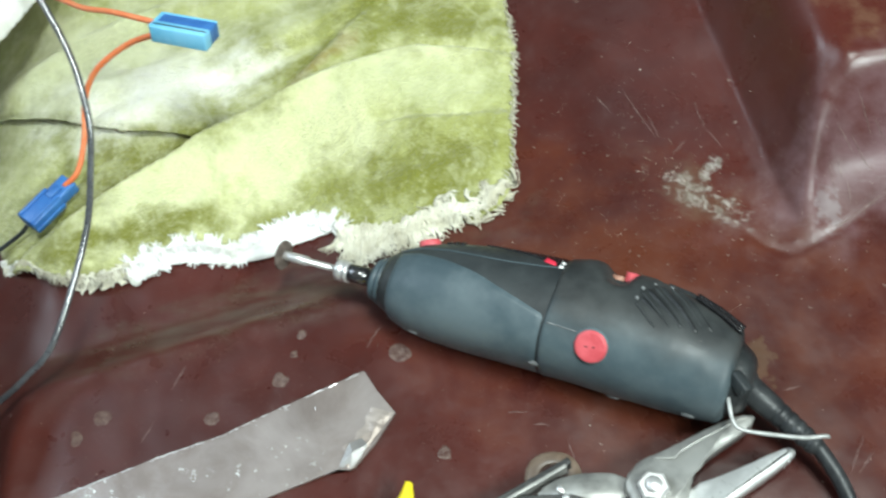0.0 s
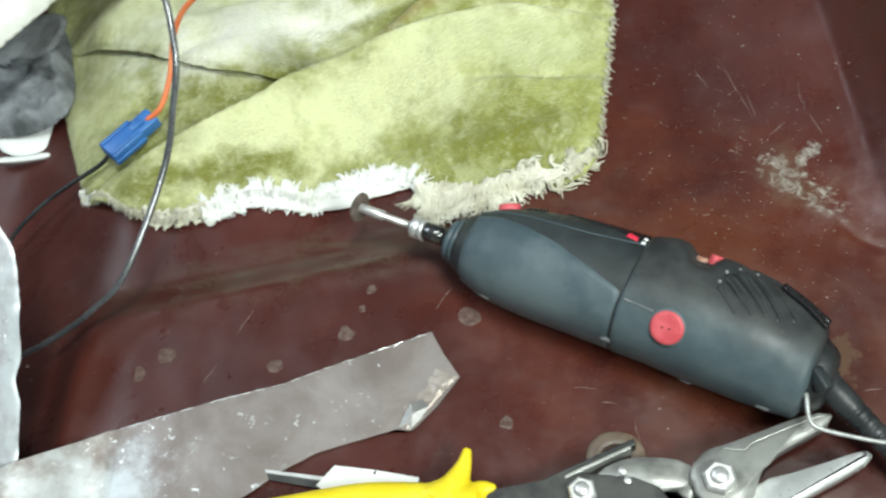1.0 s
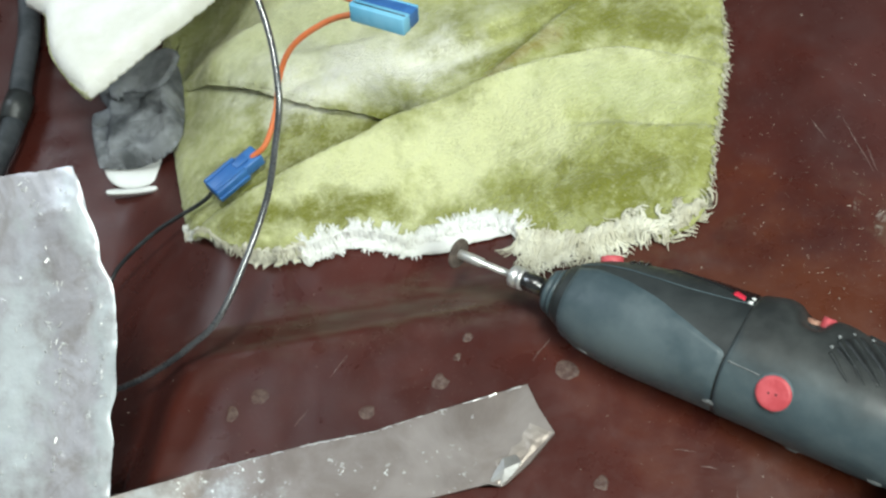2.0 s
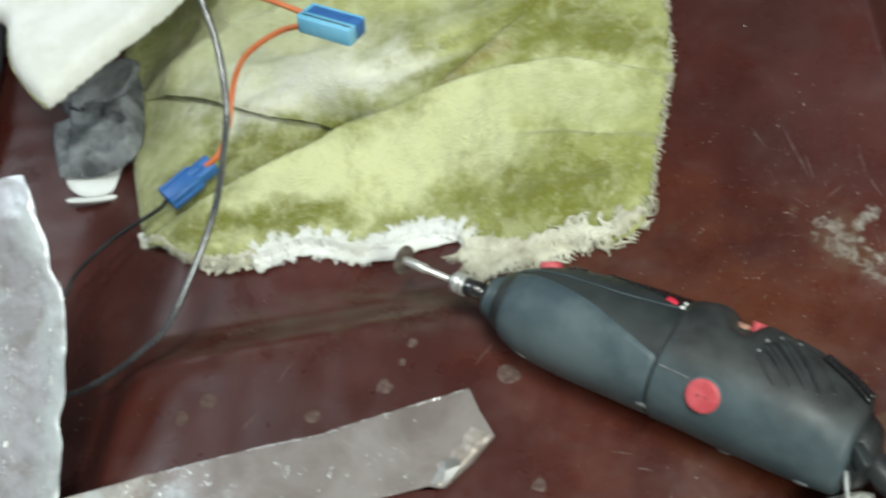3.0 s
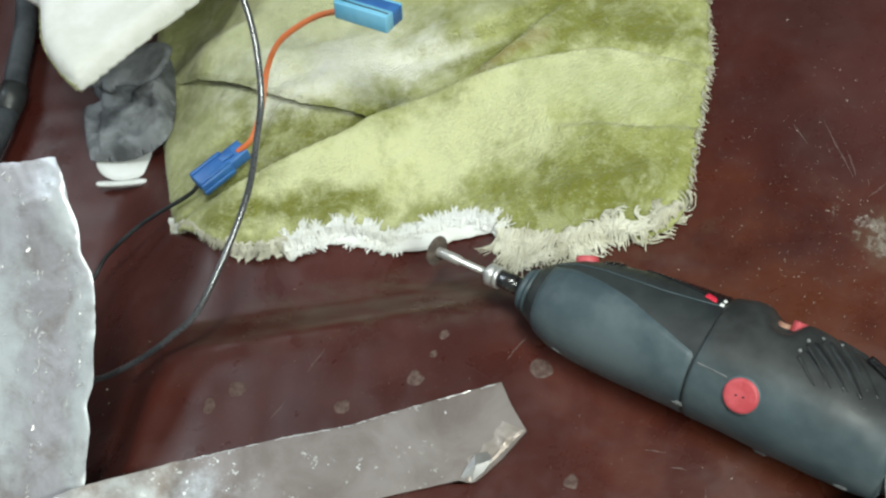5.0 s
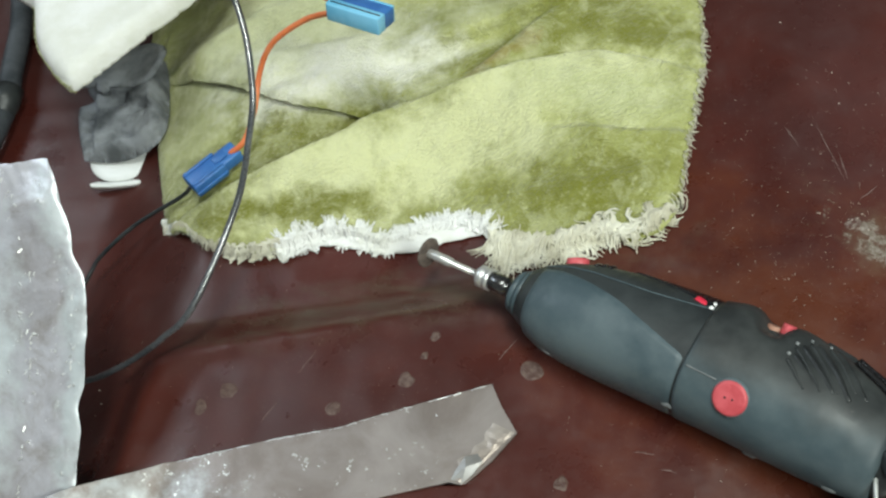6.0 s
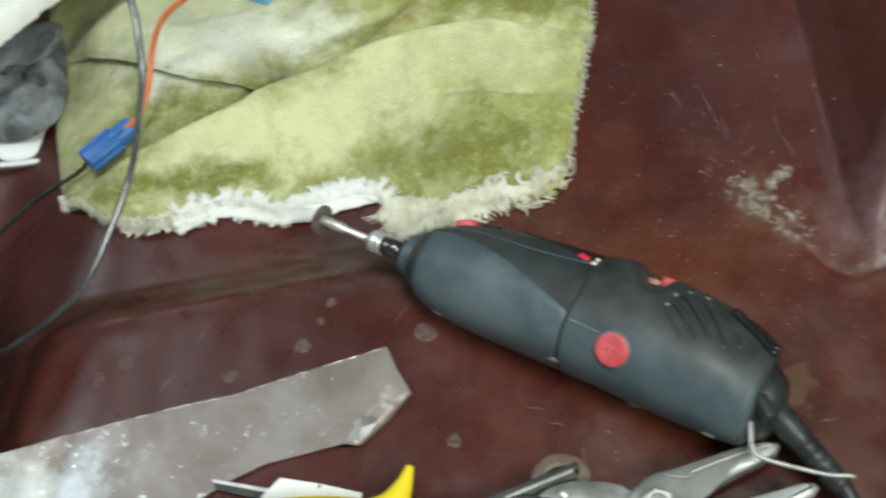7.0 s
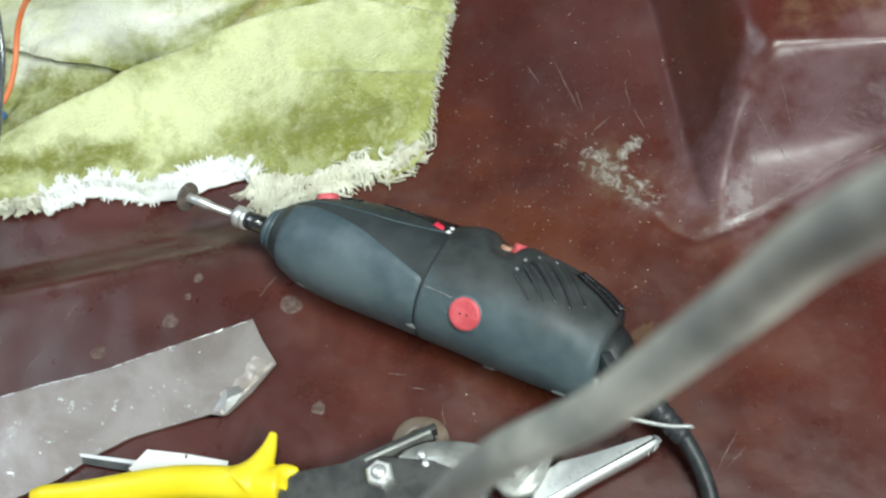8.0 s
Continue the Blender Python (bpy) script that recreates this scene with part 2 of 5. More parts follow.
def make_housing():
    m, t, p = material("shaded_dusty_housing", 0.48)
    pos = n_place(t, True)
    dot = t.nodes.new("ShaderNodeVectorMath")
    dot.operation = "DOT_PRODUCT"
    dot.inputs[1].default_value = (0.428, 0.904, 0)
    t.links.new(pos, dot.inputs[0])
    # far side painted black, near side grey: shading as well as settled dust
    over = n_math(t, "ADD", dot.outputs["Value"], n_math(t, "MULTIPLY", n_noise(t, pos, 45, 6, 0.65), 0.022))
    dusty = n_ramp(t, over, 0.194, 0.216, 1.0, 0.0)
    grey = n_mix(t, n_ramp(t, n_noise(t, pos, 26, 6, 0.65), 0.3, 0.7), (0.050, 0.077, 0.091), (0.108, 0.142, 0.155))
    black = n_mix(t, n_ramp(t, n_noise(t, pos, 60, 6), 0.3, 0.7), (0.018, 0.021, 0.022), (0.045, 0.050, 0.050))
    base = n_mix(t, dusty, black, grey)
    scuffs = n_ramp(t, n_noise(t, n_stretch(t, pos, (1, 3, 1), 25), 120, 5, 0.7), 0.66, 0.76)
    base = n_mix(t, n_math(t, "MULTIPLY", scuffs, 0.35), base, (0.20, 0.20, 0.185))
    wire_up(t, base, p.inputs["Base Color"])
    wire_up(t, n_ramp(t, n_noise(t, pos, 80, 5), 0.3, 0.7, 0.40, 0.58), p.inputs["Roughness"])
    n_bump(t, p, n_noise(t, pos, 420, 3), 0.10, 0.0003)
    return m


HOUSING = make_housing()
FLOOR = make_floor()
TOWEL = make_towel()
STRIP = make_sheet_metal("dull_aluminium", (0.37, 0.325, 0.310), 0.38, 0.10, 0.5, sheen_patches=((-0.188, 0.118, 0.038, 0.024, 20),), sheen_amount=0.7)
BENT = make_sheet_metal("bent_aluminium", (0.42, 0.42, 0.42), 0.42, 0.9, 0.55)
CREASE = make_sheet_metal("creased_aluminium", (0.50, 0.44, 0.40), 0.36, 0.8, 0.5)
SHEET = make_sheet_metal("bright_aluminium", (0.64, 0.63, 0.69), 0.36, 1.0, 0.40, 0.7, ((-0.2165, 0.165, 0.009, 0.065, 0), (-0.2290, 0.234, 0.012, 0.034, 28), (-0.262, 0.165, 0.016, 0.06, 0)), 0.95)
THREAD = speckled("cream_cotton_thread", (0.55, 0.52, 0.40), (0.78, 0.76, 0.64), 60, 0.95)
GREEN_THREAD = speckled("olive_cotton_thread", (0.40, 0.42, 0.16), (0.66, 0.66, 0.42), 80, 0.95)
WHITE_CLOTH = speckled("white_fleece", (0.80, 0.80, 0.74), (0.90, 0.90, 0.88), 40, 0.95, bump=0.6, fine=500, distance=0.001)
SHELL = speckled("dusty_black_rubber", (0.014, 0.018, 0.020), (0.034, 0.041, 0.043), 28, 0.50, fine=380, bump=0.12, distance=0.0003)
GRIP = speckled("dusty_grey_rubber_grip", (0.048, 0.075, 0.090), (0.108, 0.142, 0.157), 24, 0.46, fine=420, bump=0.10, distance=0.0003)
SHELL_PALE = speckled("pale_dust_scuff", (0.14, 0.15, 0.155), (0.26, 0.27, 0.275), 200, 0.8)
SHELL_DARK = speckled("black_plastic", (0.012, 0.014, 0.015), (0.030, 0.034, 0.035), 60, 0.40, bump=0.1)
GLOSS_BLACK = speckled("glossy_black_label", (0.008, 0.008, 0.009), (0.016, 0.016, 0.017), 60, 0.22)
RED = speckled("red_plastic", (0.54, 0.070, 0.085), (0.66, 0.115, 0.135), 120, 0.5)
DUSTY_RED = speckled("dusty_red_plastic", (0.34, 0.16, 0.11), (0.50, 0.30, 0.22), 160, 0.8)
RED_PAINT = speckled("red_print", (0.65, 0.02, 0.05), (0.75, 0.03, 0.07), 200, 0.5)
CHROME = speckled("bright_steel", (0.68, 0.68, 0.67), (0.80, 0.80, 0.79), 90, 0.36, 0.70)
STEEL = speckled("worn_tool_steel", (0.25, 0.25, 0.235), (0.46, 0.46, 0.435), 55, 0.38, 0.4, bump=0.2)
BAIL = speckled("dull_plated_wire", (0.36, 0.37, 0.36), (0.52, 0.53, 0.52), 200, 0.45, 0.5)
JAW = speckled("polished_jaw_steel", (0.55, 0.56, 0.55), (0.78, 0.79, 0.78), 45, 0.34, 0.2)
DARK_CHROME = speckled("polished_dark_steel", (0.10, 0.10, 0.105), (0.20, 0.20, 0.205), 120, 0.20, 0.9)
DISC = speckled("worn_abrasive", (0.085, 0.065, 0.055), (0.16, 0.125, 0.105), 250, 0.8, bump=0.5)
YELLOW = speckled("yellow_grip_plastic", (0.82, 0.62, 0.012), (0.88, 0.70, 0.03), 50, 0.38, bump=0.05)
GUNMETAL = speckled("dark_coated_steel", (0.035, 0.036, 0.036), (0.075, 0.075, 0.072), 80, 0.42, 0.4, bump=0.15)
ORANGE = speckled("orange_insulation", (0.80, 0.20, 0.07), (0.86, 0.27, 0.11), 90, 0.45)
BLACK_WIRE = speckled("black_insulation", (0.050, 0.055, 0.062), (0.085, 0.092, 0.102), 90, 0.30)
BLACK_WIRE.node_tree.nodes["Principled BSDF"].inputs["Specular IOR Level"].default_value = 1.0
BLACK_WIRE.node_tree.nodes["Principled BSDF"].inputs["Coat Weight"].default_value = 1.0
BLACK_WIRE.node_tree.nodes["Principled BSDF"].inputs["Coat Roughness"].default_value = 0.26
BLACK_WIRE.node_tree.nodes["Principled BSDF"].inputs["Coat IOR"].default_value = 2.0
CORD = speckled("black_cord_rubber", (0.014, 0.016, 0.018), (0.034, 0.038, 0.040), 90, 0.42, bump=0.15)
BLUE = speckled("blue_plastic", (0.035, 0.14, 0.42), (0.055, 0.20, 0.52), 70, 0.40, bump=0.1)
BLUE_PALE = speckled("pale_blue_plastic", (0.16, 0.52, 0.78), (0.24, 0.60, 0.85), 70, 0.35)
GREY_CLOTH = speckled("grey_grimy_fabric", (0.085, 0.092, 0.098), (0.26, 0.275, 0.295), 46, 0.92, fine=600, bump=0.5, distance=0.0008)
GREY_FLAP = speckled("pale_grey_fabric", (0.17, 0.18, 0.195), (0.30, 0.315, 0.335), 60, 0.92, fine=600, bump=0.5, distance=0.0008)
WHITE_PLASTIC = speckled("white_plastic", (0.76, 0.78, 0.77), (0.84, 0.85, 0.84), 50, 0.35)
PAPER = speckled("white_paper", (0.82, 0.82, 0.81), (0.88, 0.88, 0.87), 70, 0.85)
HOSE = speckled("grey_rubber_hose", (0.026, 0.032, 0.038), (0.065, 0.072, 0.082), 60, 0.5, bump=0.3)
CABLE = speckled("grey_dusty_cable", (0.28, 0.285, 0.265), (0.62, 0.60, 0.53), 48, 0.5, bump=0.3)
BROWN = speckled("brown_translucent_washer", (0.13, 0.090, 0.062), (0.22, 0.165, 0.125), 90, 0.35)
DRIED = speckled("dried_glue", (0.066, 0.026, 0.020), (0.130, 0.084, 0.066), 330, 0.42, bump=0.4)
SCRATCHED = speckled("scratched_paint", (0.13, 0.08, 0.07), (0.25, 0.18, 0.165), 300, 0.6)
CRUMB = speckled("pale_crumbs", (0.18, 0.13, 0.10), (0.58, 0.50, 0.43), 140, 0.9)
WALL = speckled("added_wall_plaster", (0.24, 0.25, 0.26), (0.32, 0.33, 0.34), 3, 0.9, fine=60, bump=0.2)
CEILING = speckled("white_ceiling_paint", (0.62, 0.62, 0.60), (0.70, 0.70, 0.68), 3, 0.9, fine=60)


# ---- mesh helpers ----
def smooth(a, b, x):
    """0 at a, 1 at b, also where b is the lower one."""
    t = min(max((x - a) / (b - a), 0.0), 1.0)
    return t * t * (3 - 2 * t)


def along(x, table):
    """Linear reading of a short table of (x, y)."""
    if x <= table[0][0]:
        return table[0][1]
    for (x0, y0), (x1, y1) in zip(table, table[1:]):
        if x <= x1:
            return y0 + (y1 - y0) * (x - x0) / (x1 - x0)
    return table[-1][1]


def link_mesh(name, bm, mat, parent=None, label="", soft=True):
    bmesh.ops.recalc_face_normals(bm, faces=bm.faces)
    data = bpy.data.meshes.new(name)
    bm.to_mesh(data)
    bm.free()
    data.materials.append(mat)
    if soft:
        data.shade_smooth()
    ob = new(name, data)
    ob.parent = parent
    if label:
        ob["label"] = label
    return ob


def part(name, bm, mat, parent, label="", soft=True):
    return link_mesh(name, bm, mat, parent, label, soft)


def base_of(name, x, y, z=0.0, turn=0.0):
    ob = new(name)
    ob.empty_display_size = 0.02
    ob.matrix_world = pose(x, y, z, 0, 0, turn)
    return ob


def spline(points, steps=10):
    """Catmull-Rom through the points."""
    ps = [Vector(p) for p in points]
    ps = [ps[0] * 2 - ps[1], *ps, ps[-1] * 2 - ps[-2]]
    out = []
    for a, b, c, d in zip(ps, ps[1:], ps[2:], ps[3:]):
        for k in range(steps):
            t = k / steps
            out.append(0.5 * (2 * b + (c - a) * t + (2 * a - 5 * b + 4 * c - d) * t * t + (3 * b - a - 3 * c + d) * t ** 3))
    out.append(ps[-2])
    return out


def add_tube(bm, path, radius, sides=10, caps=True):
    """radius: a number, or a function of 0 to 1 along the path."""
    rings, side = [], None
    for i, p in enumerate(path):
        d = (path[min(i + 1, len(path) - 1)] - path[max(i - 1, 0)]).normalized()
        if side is None:
            side = d.orthogonal().normalized()
        side = (side - d * side.dot(d)).normalized()
        up = d.cross(side)
        r = radius(i / (len(path) - 1)) if callable(radius) else radius
        rings.append([bm.verts.new(p + r * (math.cos(a) * side + math.sin(a) * up)) for a in (2 * math.pi * k / sides for k in range(sides))])
    for a, b in zip(rings, rings[1:]):
        for k in range(sides):
            bm.faces.new((a[k], a[(k + 1) % sides], b[(k + 1) % sides], b[k]))
    if caps:
        bm.faces.new(rings[0][::-1])
        bm.faces.new(rings[-1])


def tube(points, radius, sides=10, steps=10):
    bm = bmesh.new()
    add_tube(bm, spline(points, steps), radius, sides)
    return bm


def lathe(profile, axis_from, axis_to, sides=28):
    """Turns (distance along, radius) pairs round the line between two points."""
    bm = bmesh.new()
    a, d = Vector(axis_from), (Vector(axis_to) - Vector(axis_from)).normalized()
    side = d.orthogonal().normalized()
    up = d.cross(side)
    rings = []
    for s, r in profile:
        rings.append([bm.verts.new(a + d * s + max(r, 1e-5) * (math.cos(q) * side + math.sin(q) * up)) for q in (2 * math.pi * k / sides for k in range(sides))])
    for u, v in zip(rings, rings[1:]):
        for k in range(sides):
            bm.faces.new((u[k], u[(k + 1) % sides], v[(k + 1) % sides], v[k]))
    bm.faces.new(rings[0][::-1])
    bm.faces.new(rings[-1])
    return bm


def slab(outline, z0, z1, bevel=0.0, segments=2):
    """A plate of this outline from z0 to z1, with rounded edges."""
    bm = bmesh.new()
    low = [bm.verts.new((x, y, z0)) for x, y in outline]
    high = [bm.verts.new((x, y, z1)) for x, y in outline]
    n = len(outline)
    bm.faces.new(low[::-1])
    top = bm.faces.new(high)
    for k in range(n):
        bm.faces.new((low[k], low[(k + 1) % n], high[(k + 1) % n], high[k]))
    if bevel:
        bmesh.ops.bevel(bm, geom=list(top.edges) + [e for v in high for e in v.link_edges if e not in top.edges], offset=bevel, segments=segments, profile=0.5, affect="EDGES")
    return bm


def rounded(outline, steps=4):
    ps = [Vector((*p, 0)) for p in outline]
    out, n = [], len(ps)
    for i in range(n):
        a, b, c, d = ps[i - 1], ps[i], ps[(i + 1) % n], ps[(i + 2) % n]
        for k in range(steps):
            t = k / steps
            q = 0.5 * (2 * b + (c - a) * t + (2 * a - 5 * b + 4 * c - d) * t * t + (3 * b - a - 3 * c + d) * t ** 3)
            out.append((q.x, q.y))
    return out


def block(sx, sy, sz, m, bevel=0.0, segments=2):
    bm = bmesh.new()
    bmesh.ops.create_cube(bm, size=1, matrix=m @ Matrix.Diagonal((sx, sy, sz, 1)))
    if bevel:
        bmesh.ops.bevel(bm, geom=list(bm.edges), offset=bevel, segments=segments, profile=0.5, affect="EDGES")
    return bm


# ---- the moulded panel ----
def shelf_edge(x):
    return 0.205 + 0.22 * (x + 0.2)


def ramp(t, low, high):
    """A straight rise from 0 to 1 with a rounded foot and a rounded shoulder."""
    if t < low:
        return max(t + low, 0.0) ** 2 / (4 * low)
    if t > 1 - high:
        return 1 - max(1 + high - t, 0.0) ** 2 / (4 * high)
    return t


def crease_y(x):
    return along(x, [(0.138, 0.262), (0.1482, 0.2478), (0.1555, 0.2400), (0.1610, 0.2372), (0.1670, 0.2366), (0.1783, 0.2409), (0.194, 0.2482), (0.2289, 0.2707), (0.2526, 0.2828), (0.36, 0.332)])


def floor_z(x, y):
    z = 0.0006 * noise.noise((x * 18, y * 18, 0)) + 0.0003 * noise.noise((x * 60, y * 60, 3))
    # the low step beyond the flat field
    over = max(-0.207 - x, y - shelf_edge(x)) + 0.5 * max(0.0, min(0.02 - abs(-0.207 - x - y + shelf_edge(x)), 0.02)) * 0.4
    fade = (1 - smooth(-0.09, 0.0, x)) * (1 - smooth(0.7, 0.9, y)) * smooth(-0.85, -0.65, x)
    z -= 0.0105 * fade * smooth(-0.004, 0.020, over)
    z -= 0.045 * smooth(-0.195, -0.30, x) * smooth(0.10, 0.20, y) * (1 - smooth(0.75, 0.95, y)) * smooth(-0.85, -0.60, x)
    z += 0.0012 * fade * math.exp(-((over + 0.004) / 0.006) ** 2)
    # the raised box with rounded edges
    foot = 0.241 + 0.30 * (x - 0.182 + math.hypot(x - 0.182, 0.012)) + 2.2 * max(0.0, 0.178 - x) ** 1.5
    front = (y - foot) / max(0.304 - foot + 0.02 * (x - 0.18), 0.02)
    left = (x - 0.156 + 0.15 * (min(y, 0.5) - 0.336)) / 0.028
    rise = min(front, left)
    soft = 0.40
    h = max(soft - abs(front - left), 0.0) / soft
    rise -= h * h * soft * 0.25
    facing = smooth(-0.10, 0.35, left - front)
    reach = (1 - smooth(0.50, 0.62, x)) * (1 - smooth(0.62, 0.76, y))
    # the front rises gently from its foot, then steeply
    bend = rise - 0.45
    steep = 0.35 * rise + 0.59 * (bend + math.hypot(bend, 0.16)) - 0.016
    rise += (steep - rise) * facing
    z += 0.052 * reach * ramp(rise, 0.45 - 0.15 * facing, 0.30 - 0.11 * facing)
    # the shallow gutter along its foot
    z -= 0.0014 * reach * math.exp(-((rise + 0.05) / 0.10) ** 2)
    # the crease that runs round the corner, with its lip
    if 0.138 < x < 0.36:
        off = (y - crease_y(x)) * 0.85
        near = smooth(0.140, 0.152, x) * (1 - smooth(0.30, 0.36, x))
        z += near * (0.0001 * math.exp(-((off - 0.0042) / 0.0024) ** 2) - 0.0013 * math.exp(-(off / 0.0019) ** 2))
    return z


def build_floor():
    def ticks(lo, hi, a, b, step):
        out, v = [], a
        while v < b:
            out.append(v)
            v += step
        d, v, more = step, b, []
        while v < hi:
            more.append(v)
            d *= 1.25
            v += d
        d, v, less = step, a, []
        while v > lo:
            d *= 1.25
            v -= d
            less.append(max(v, lo))
        return less[::-1] + out + more + [hi]

    xs, ys = ticks(-2.0, 2.0, -0.34, 0.30, 0.0017), ticks(-2.0, 2.0, 0.09, 0.46, 0.0017)
    bm = bmesh.new()
    grid = [[bm.verts.new((x, y, floor_z(x, y))) for y in ys] for x in xs]
    for a, b in zip(grid, grid[1:]):
        for k in range(len(ys) - 1):
            bm.faces.new((a[k], b[k], b[k + 1], a[k + 1]))
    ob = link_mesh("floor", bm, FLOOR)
    tagged(ob, "scuffed maroon moulded panel with dust, scratches and dried residue", "floor", kind="structure")
    return ob


floor = build_floor()
# unseen walls and ceiling, added to close the room for reflections
for name, m, sx, sy, sz in (("wall_north", pose(0, 2.05, 1.1), 4.2, 0.1, 2.3), ("wall_south", pose(0, -2.05, 1.1), 4.2, 0.1, 2.3),
                            ("wall_east", pose(2.05, 0, 1.1), 0.1, 4.0, 2.3), ("wall_west", pose(-2.05, 0, 1.1), 0.1, 4.0, 2.3)):
    tagged(link_mesh(name, block(sx, sy, sz, m), WALL, soft=False), "plain grey plastered wall, added out of view", "wall", kind="structure")
tagged(link_mesh("ceiling", block(4.2, 4.2, 0.1, pose(0, 0, 2.30)), CEILING, soft=False), "plain white painted ceiling, added out of view", "ceiling", kind="structure")

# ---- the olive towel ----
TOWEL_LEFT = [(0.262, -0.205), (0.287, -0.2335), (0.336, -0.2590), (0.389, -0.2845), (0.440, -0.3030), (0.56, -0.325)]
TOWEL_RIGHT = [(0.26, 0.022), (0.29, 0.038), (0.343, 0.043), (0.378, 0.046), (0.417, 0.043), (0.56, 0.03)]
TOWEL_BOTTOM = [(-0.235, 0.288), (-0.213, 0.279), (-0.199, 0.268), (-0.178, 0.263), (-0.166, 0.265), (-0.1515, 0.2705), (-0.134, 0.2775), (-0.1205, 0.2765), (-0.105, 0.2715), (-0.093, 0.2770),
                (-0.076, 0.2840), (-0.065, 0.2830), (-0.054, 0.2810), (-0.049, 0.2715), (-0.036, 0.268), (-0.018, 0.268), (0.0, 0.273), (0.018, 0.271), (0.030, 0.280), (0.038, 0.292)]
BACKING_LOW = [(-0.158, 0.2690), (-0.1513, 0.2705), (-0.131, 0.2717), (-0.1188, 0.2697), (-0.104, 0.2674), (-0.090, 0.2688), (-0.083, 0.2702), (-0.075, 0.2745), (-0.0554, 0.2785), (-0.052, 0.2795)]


def fold(x, y, ax, ay, bx, by, high, wide, steep):
    """A fold whose crest runs from a to b: a long slope on one side and a short fall on the other."""
    dx, dy = bx - ax, by - ay
    length = math.hypot(dx, dy)
    s = ((x - ax) * dx + (y - ay) * dy) / length
    d = ((y - ay) * dx - (x - ax) * dy) / length
    ends = smooth(-0.02, 0.025, s) * (1 - smooth(length - 0.025, length + 0.03, s))
    return high * ends * (math.exp(-(d / wide) ** 2) if d < 0 else math.exp(-(d / steep) ** 2))


TOWEL_CREST = [(-0.245, 0.268), (-0.205, 0.290), (-0.173, 0.308), (-0.122, 0.338), (-0.083, 0.356), (-0.045, 0.3685), (-0.007, 0.377), (0.020, 0.3735), (0.060, 0.362)]
TOWEL_CREST_HIGH = [(-0.245, 0.001), (-0.205, 0.008), (-0.173, 0.0135), (-0.122, 0.016), (-0.045, 0.016), (0.0, 0.011), (0.060, 0.007)]


def towel_z(x, y):
    z = 0.0045
    # the long diagonal fold: a broad slope in front and a sharp fall behind
    d = (y - along(x - 0.006, TOWEL_CREST) * 0.5 - along(x + 0.006, TOWEL_CREST) * 0.5) * 0.88
    high = along(x, TOWEL_CREST_HIGH)
    z += high * (math.exp(-(d / 0.036) ** 2) if d < 0 else math.exp(-(d / 0.0032) ** 2))
    z -= 0.0015 * math.exp(-((d - 0.007) / 0.003) ** 2)
    z += fold(x, y, -0.025, 0.330, 0.060, 0.326, 0.0072, 0.016, 0.0030)
    z += fold(x, y, -0.045, 0.296, 0.050, 0.312, 0.0022, 0.010, 0.0060)
    z += fold(x, y, -0.015, 0.424, -0.114, 0.392, 0.0100, 0.022, 0.0022)
    z += fold(x, y, -0.085, 0.362, -0.030, 0.416, 0.0085, 0.020, 0.0028)
    z += fold(x, y, -0.200, 0.378, -0.140, 0.402, 0.0055, 0.014, 0.0060)
    z += fold(x, y, -0.255, 0.400, -0.150, 0.445, 0.0070, 0.014, 0.0050)
    z += 0.0050 * math.exp(-(((x + 0.150) / 0.030) ** 2 + ((y - 0.378) / 0.020) ** 2))
    z += 0.0022 * noise.noise((x * 22, y * 30, 5)) + 0.0009 * noise.noise((x * 70, y * 80, 8)) + 0.0004 * noise.noise((x * 260, y * 260, 2))
    return floor_z(x, y) + max(z, 0.0025)


def layer_edge(x):
    return along(x, [(-0.3071, 0.4173), (-0.2771, 0.4053), (-0.2409, 0.3857), (-0.1993, 0.3637), (-0.1634, 0.3523), (-0.1256, 0.3458), (-0.1080, 0.3438)])


def add_upper_layer(thing):
    """The pale turned-over layer; its free edge stands clear of the cloth below."""
    verts, faces, n, k = [], [], 110, 36
    for i in range(n + 1):
        x = -0.290 + 0.176 * i / n
        tall = 0.0085 * (0.30 + 0.70 * smooth(-0.285, -0.235, x)) * smooth(-0.116, -0.138, x) - 0.0028 * smooth(-0.124, -0.115, x)
        for j in range(k + 1):
            t = j / k
            d = 0.062 * t ** 1.5
            y = layer_edge(x) + d + 0.0007 * noise.noise((x * 240, 6, 0)) * (1 - t)
            up = tall * (1 - smooth(0.012, 0.060, d)) - 0.0022 * smooth(0.030, 0.060, d)
            curl = -0.0022 * (1 - smooth(0.0, 0.0035, d))
            verts.append((x, y, towel_z(x, y) + up + curl + 0.0010 * noise.noise((x * 55, y * 55, 9))))
    for i in range(n):
        for j in range(k):
            a = i * (k + 1) + j
            faces.append((a, a + k + 1, a + k + 2, a + 1))
    data = bpy.data.meshes.new("folded_layer")
    data.from_pydata(verts, [], faces)
    data.materials.append(TOWEL)
    data.shade_smooth()
    ob = new("folded_layer", data)
    ob.parent, ob.matrix_parent_inverse = thing, thing.matrix_world.inverted()
    ob["label"] = "paler turned-over layer of the towel"
    thick = ob.modifiers.new("thickness", "SOLIDIFY")
    thick.thickness, thick.offset = 0.0020, -1


